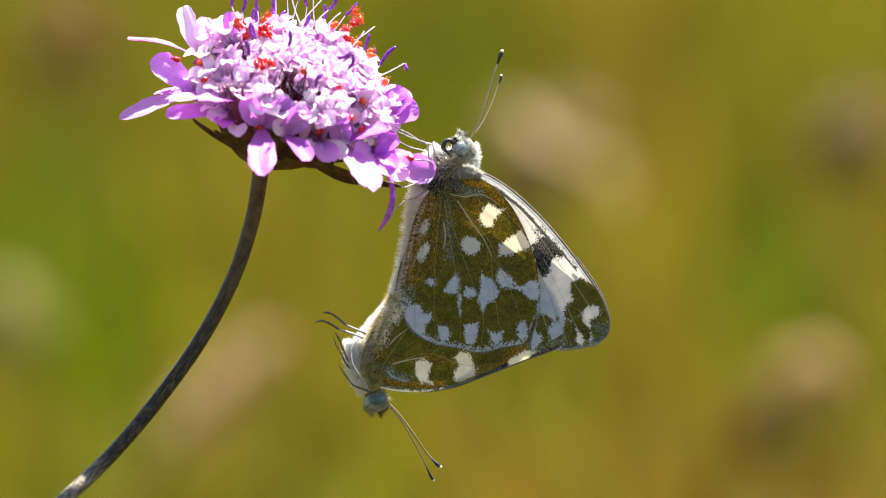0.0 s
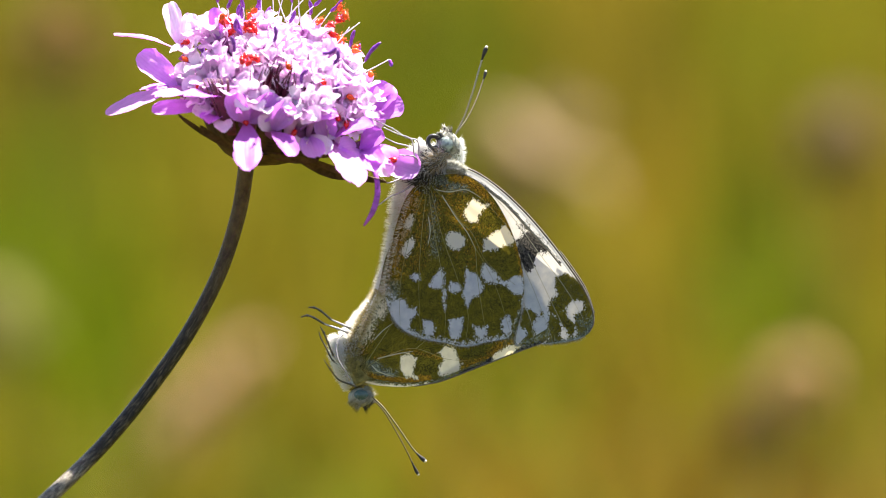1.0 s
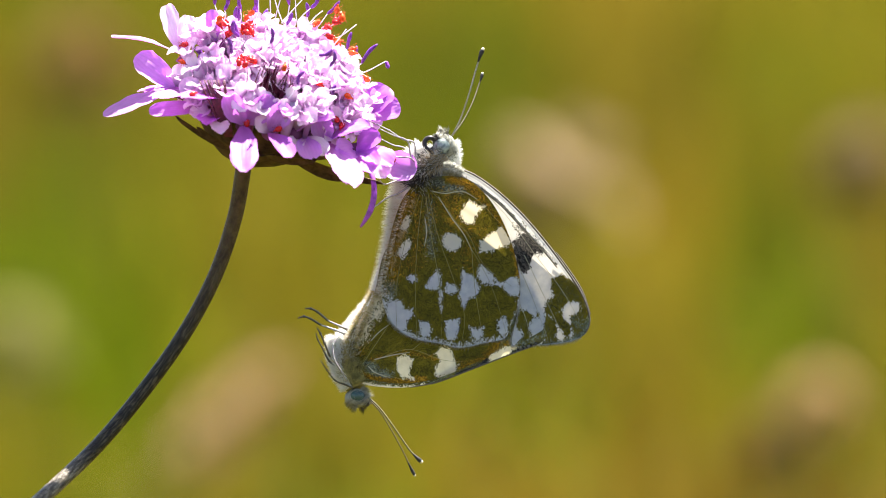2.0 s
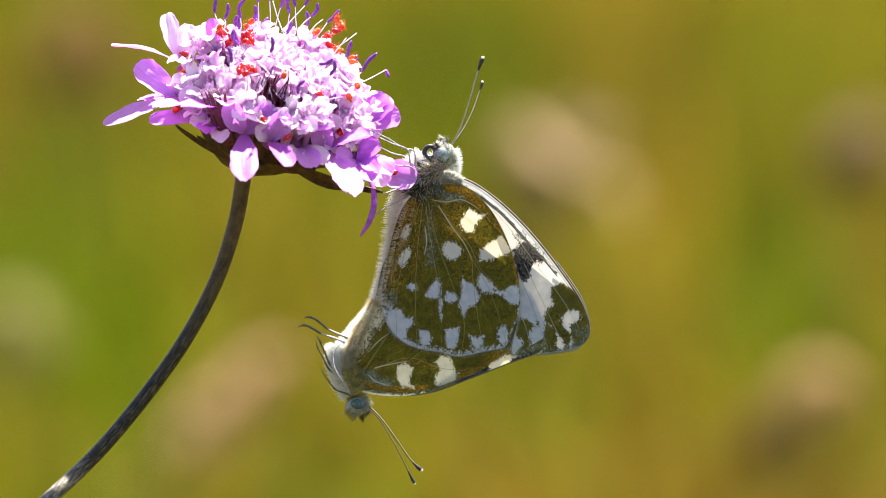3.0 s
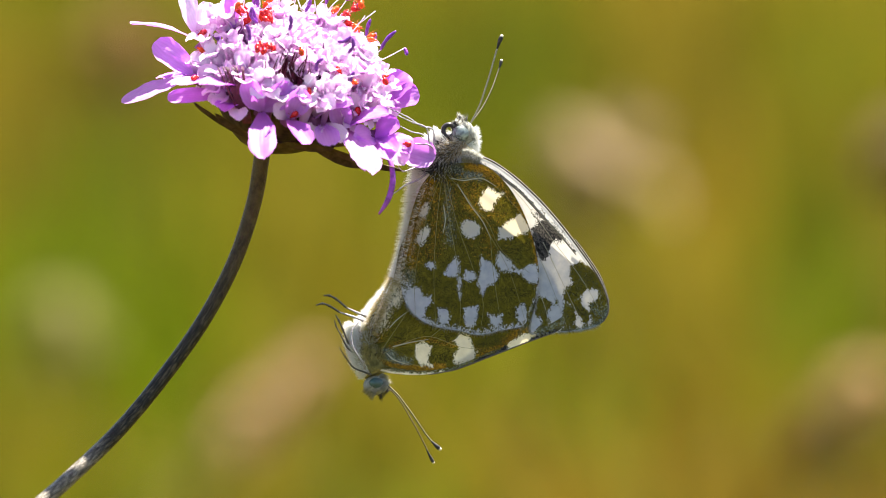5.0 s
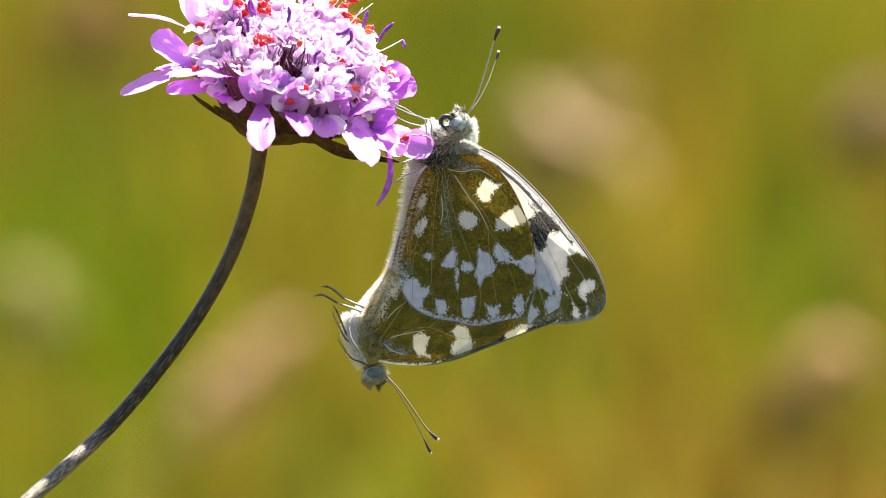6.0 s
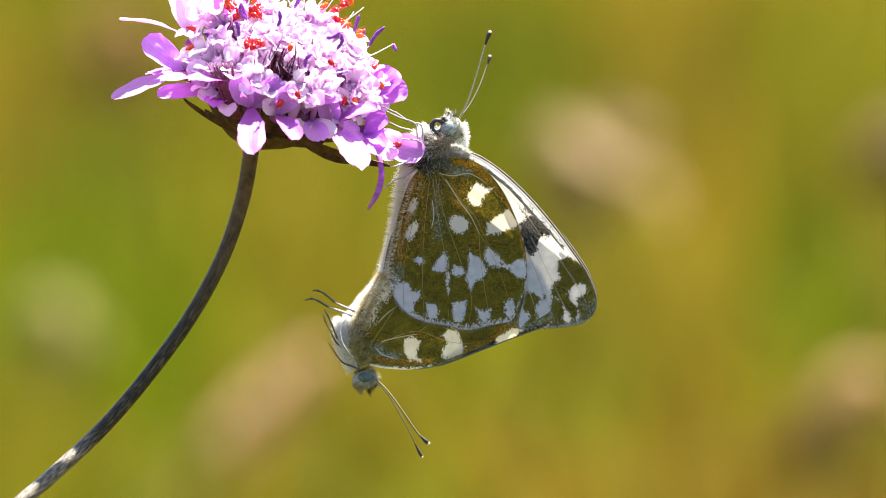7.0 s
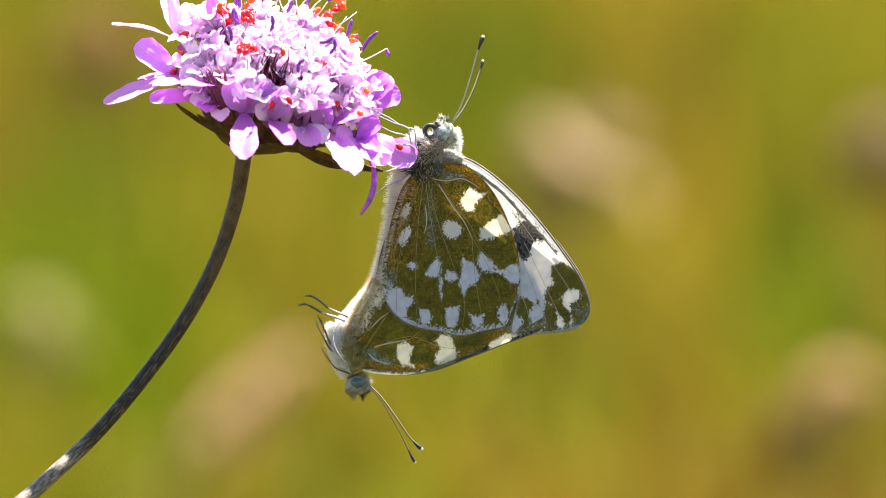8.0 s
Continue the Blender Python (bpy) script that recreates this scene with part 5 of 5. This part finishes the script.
def perch(x, y, heading):
    """Pose of a mite that stands on the flower at a drawing place, its head turned by heading degrees."""
    hit, nrm, _, _ = TREE.ray_cast(q(x, y, -40), (q(x, y, 40) - q(x, y, -40)).normalized())
    if hit is None:
        hit, nrm, _, _ = TREE.find_nearest(q(x, y, 0))
    if nrm.y > 0:
        nrm = -nrm
    nrm = (nrm + Vector((0, -0.5, 0.3))).normalized()
    turn = nrm.to_track_quat("Z", "Y").to_matrix().to_4x4()
    return Matrix.Translation(hit + nrm * 0.00030) @ turn @ pose(0, 0, 0, 0, 0, heading)


def build_mite(mat, label):
    ob = thing("mite", label, "mite", REST, "red mites on the flower")
    bm = bmesh.new()
    ball(bm, Vector((0, 0, 0)), 0.00028, 0.00040, 0.00024, 14)
    for v in bm.verts:
        v.co.x *= 1 - 0.35 * max(0, v.co.y / 0.0004)
        v.co.z += 0.00003 * math.sin(v.co.y * 14000)
    part("body", bm, mat, ob)
    bm = bmesh.new()
    ball(bm, Vector((0, 0.00042, -0.00003)), 0.00011, 0.00014, 0.0001, 8)
    part("head", bm, mat, ob)
    for k in range(8):
        side = -1 if k % 2 else 1
        y = 0.00028 - 0.00018 * (k // 2)
        d = (0.9, 0.35, -0.3, -0.9)[k // 2]
        bm = bmesh.new()
        tube(bm, spline([Vector((side * 0.0002, y, 0)), Vector((side * 0.00038, y + d * 0.00015, 0.00008)), Vector((side * 0.00052, y + d * 0.0003, -0.0002))], 6), [0.000016, 0.000012, 0.000007], 5)
        part("leg", bm, mat, ob)
    for p in ob.children:
        p.data.transform(Matrix.Scale(1.2, 4))
    return ob


red_mite = build_mite(MITE, "tiny red mite with eight legs on a floret")
orange_mite = build_mite(MITE_ORANGE, "tiny orange mite with eight legs on a floret")
STILL, WALKING = [], []
MITE_WALKS = [
    ("r", [(0, 744, 331), (0.5, 741, 338), (1, 742, 341), (1.5, 746, 340), (3, 747, 345), (3.5, 751, 342), (4.5, 748, 338), (5.1, 740, 334), (6.3, 740, 338), (7, 744, 342), (7.5, 750, 340), (8, 756, 337)]),
    ("r", [(0, 479, 275), (1, 481, 275), (1.5, 482, 276), (3.5, 528, 245), (4.5, 565, 240), (6.5, 564, 251), (8, 561, 255)]),
    ("r", [(0, 584, 279), (1, 561, 292), (1.5, 540, 285), (3.5, 562, 280), (4.5, 543, 281), (6.5, 535, 270), (8, 530, 262)]),
    ("r", [(0, 617, 204), (1, 617, 204), (3.5, 614, 204), (4.5, 615, 203), (6.5, 624, 198), (8, 626, 193)]),
    ("o", [(0, 659, 227), (1, 664, 228), (3.5, 667, 208), (4.5, 645, 220), (6.5, 654, 251), (8, 689, 280)]),
    ("o", [(0, 702, 196), (1, 702, 190), (3.5, 680, 196), (4.5, 690, 207), (6.5, 716, 228), (8, 699, 240)]),
    ("r", [(0, 640, 262), (3.5, 652, 269), (4.5, 697, 230), (6.5, 699, 208), (8, 701, 205)]),
    ("r", [(0, 382, 192), (1.5, 400, 225), (3.5, 355, 235), (4.5, 360, 223), (6.5, 366, 214), (8, 357, 205)]),
    ("r", [(0, 332, 157), (1, 374, 135), (3.5, 377, 137), (4.5, 377, 137), (6.5, 374, 138), (8, 376, 138)]),
    ("o", [(0, 377, 160), (4.5, 375, 167), (8, 372, 172)]),
    ("o", [(0, 553, 176), (4.5, 550, 170), (8, 548, 168)]),
    ("r", [(0, 660, 280), (4.5, 651, 274), (8, 648, 262)])]
MITE_CLUMPS = [("r", 447, 94, 8, 10, 5), ("r", 452, 110, 6, 7, 4), ("o", 439, 82, 4, 4, 1), ("r", 487, 105, 12, 10, 7), ("o", 478, 108, 5, 6, 2), ("r", 487, 165, 11, 7, 7),
               ("r", 644, 96, 7, 8, 6), ("o", 660, 88, 5, 6, 4), ("r", 638, 112, 6, 8, 4), ("o", 657, 121, 5, 7, 3), ("o", 678, 148, 4, 8, 2), ("o", 611, 102, 5, 5, 2), ("o", 492, 82, 6, 5, 2)]


def build_mites():
    rnd = random.Random(3)
    used = {"r": False, "o": False}
    def one(kind):
        src = red_mite if kind == "r" else orange_mite
        if not used[kind]:
            used[kind] = True
            return src
        return copy_thing(src, REST)
    for kind, rows in MITE_WALKS:
        WALKING.append((one(kind), rows, rnd.uniform(0, 360)))
    for kind, x, y, sx, sy, n in MITE_CLUMPS:
        for k in range(n):
            px, py = x + sx * rnd.uniform(-1, 1), y + sy * rnd.uniform(-1, 1)
            m = perch(px, py, rnd.uniform(0, 360))
            # those in a clump climb over one another
            m.translation += Vector((0, -0.00025 * (k % 3), 0.0001 * (k % 2)))
            STILL.append((one(kind), m))


build_mites()

# ---------------------------------------------------------------- motion
def motions():
    rows = [(t, plant_pose(t)) for t in TIMES]
    walk(flower, rows)
    joint = q(480, 345)
    walk(stem, [(t, Matrix.Translation(joint) @ pose(0, 0, 0, 0, -between(STEM_BEND, t, 1), 0) @ Matrix.Translation(-joint)) for t in TIMES])
    walk(upper, rows)
    walk(lower, rows)
    for ob, m in STILL:
        walk(ob, [(t, plant_pose(t) @ m) for t in TIMES])
    for ob, path, heading in WALKING:
        steps = []
        for t in TIMES:
            turn = heading + 25 * math.sin(t * 1.7 + heading)
            steps.append((t, plant_pose(t) @ perch(between(path, t, 1), between(path, t, 2), turn)))
        walk(ob, steps)


motions()
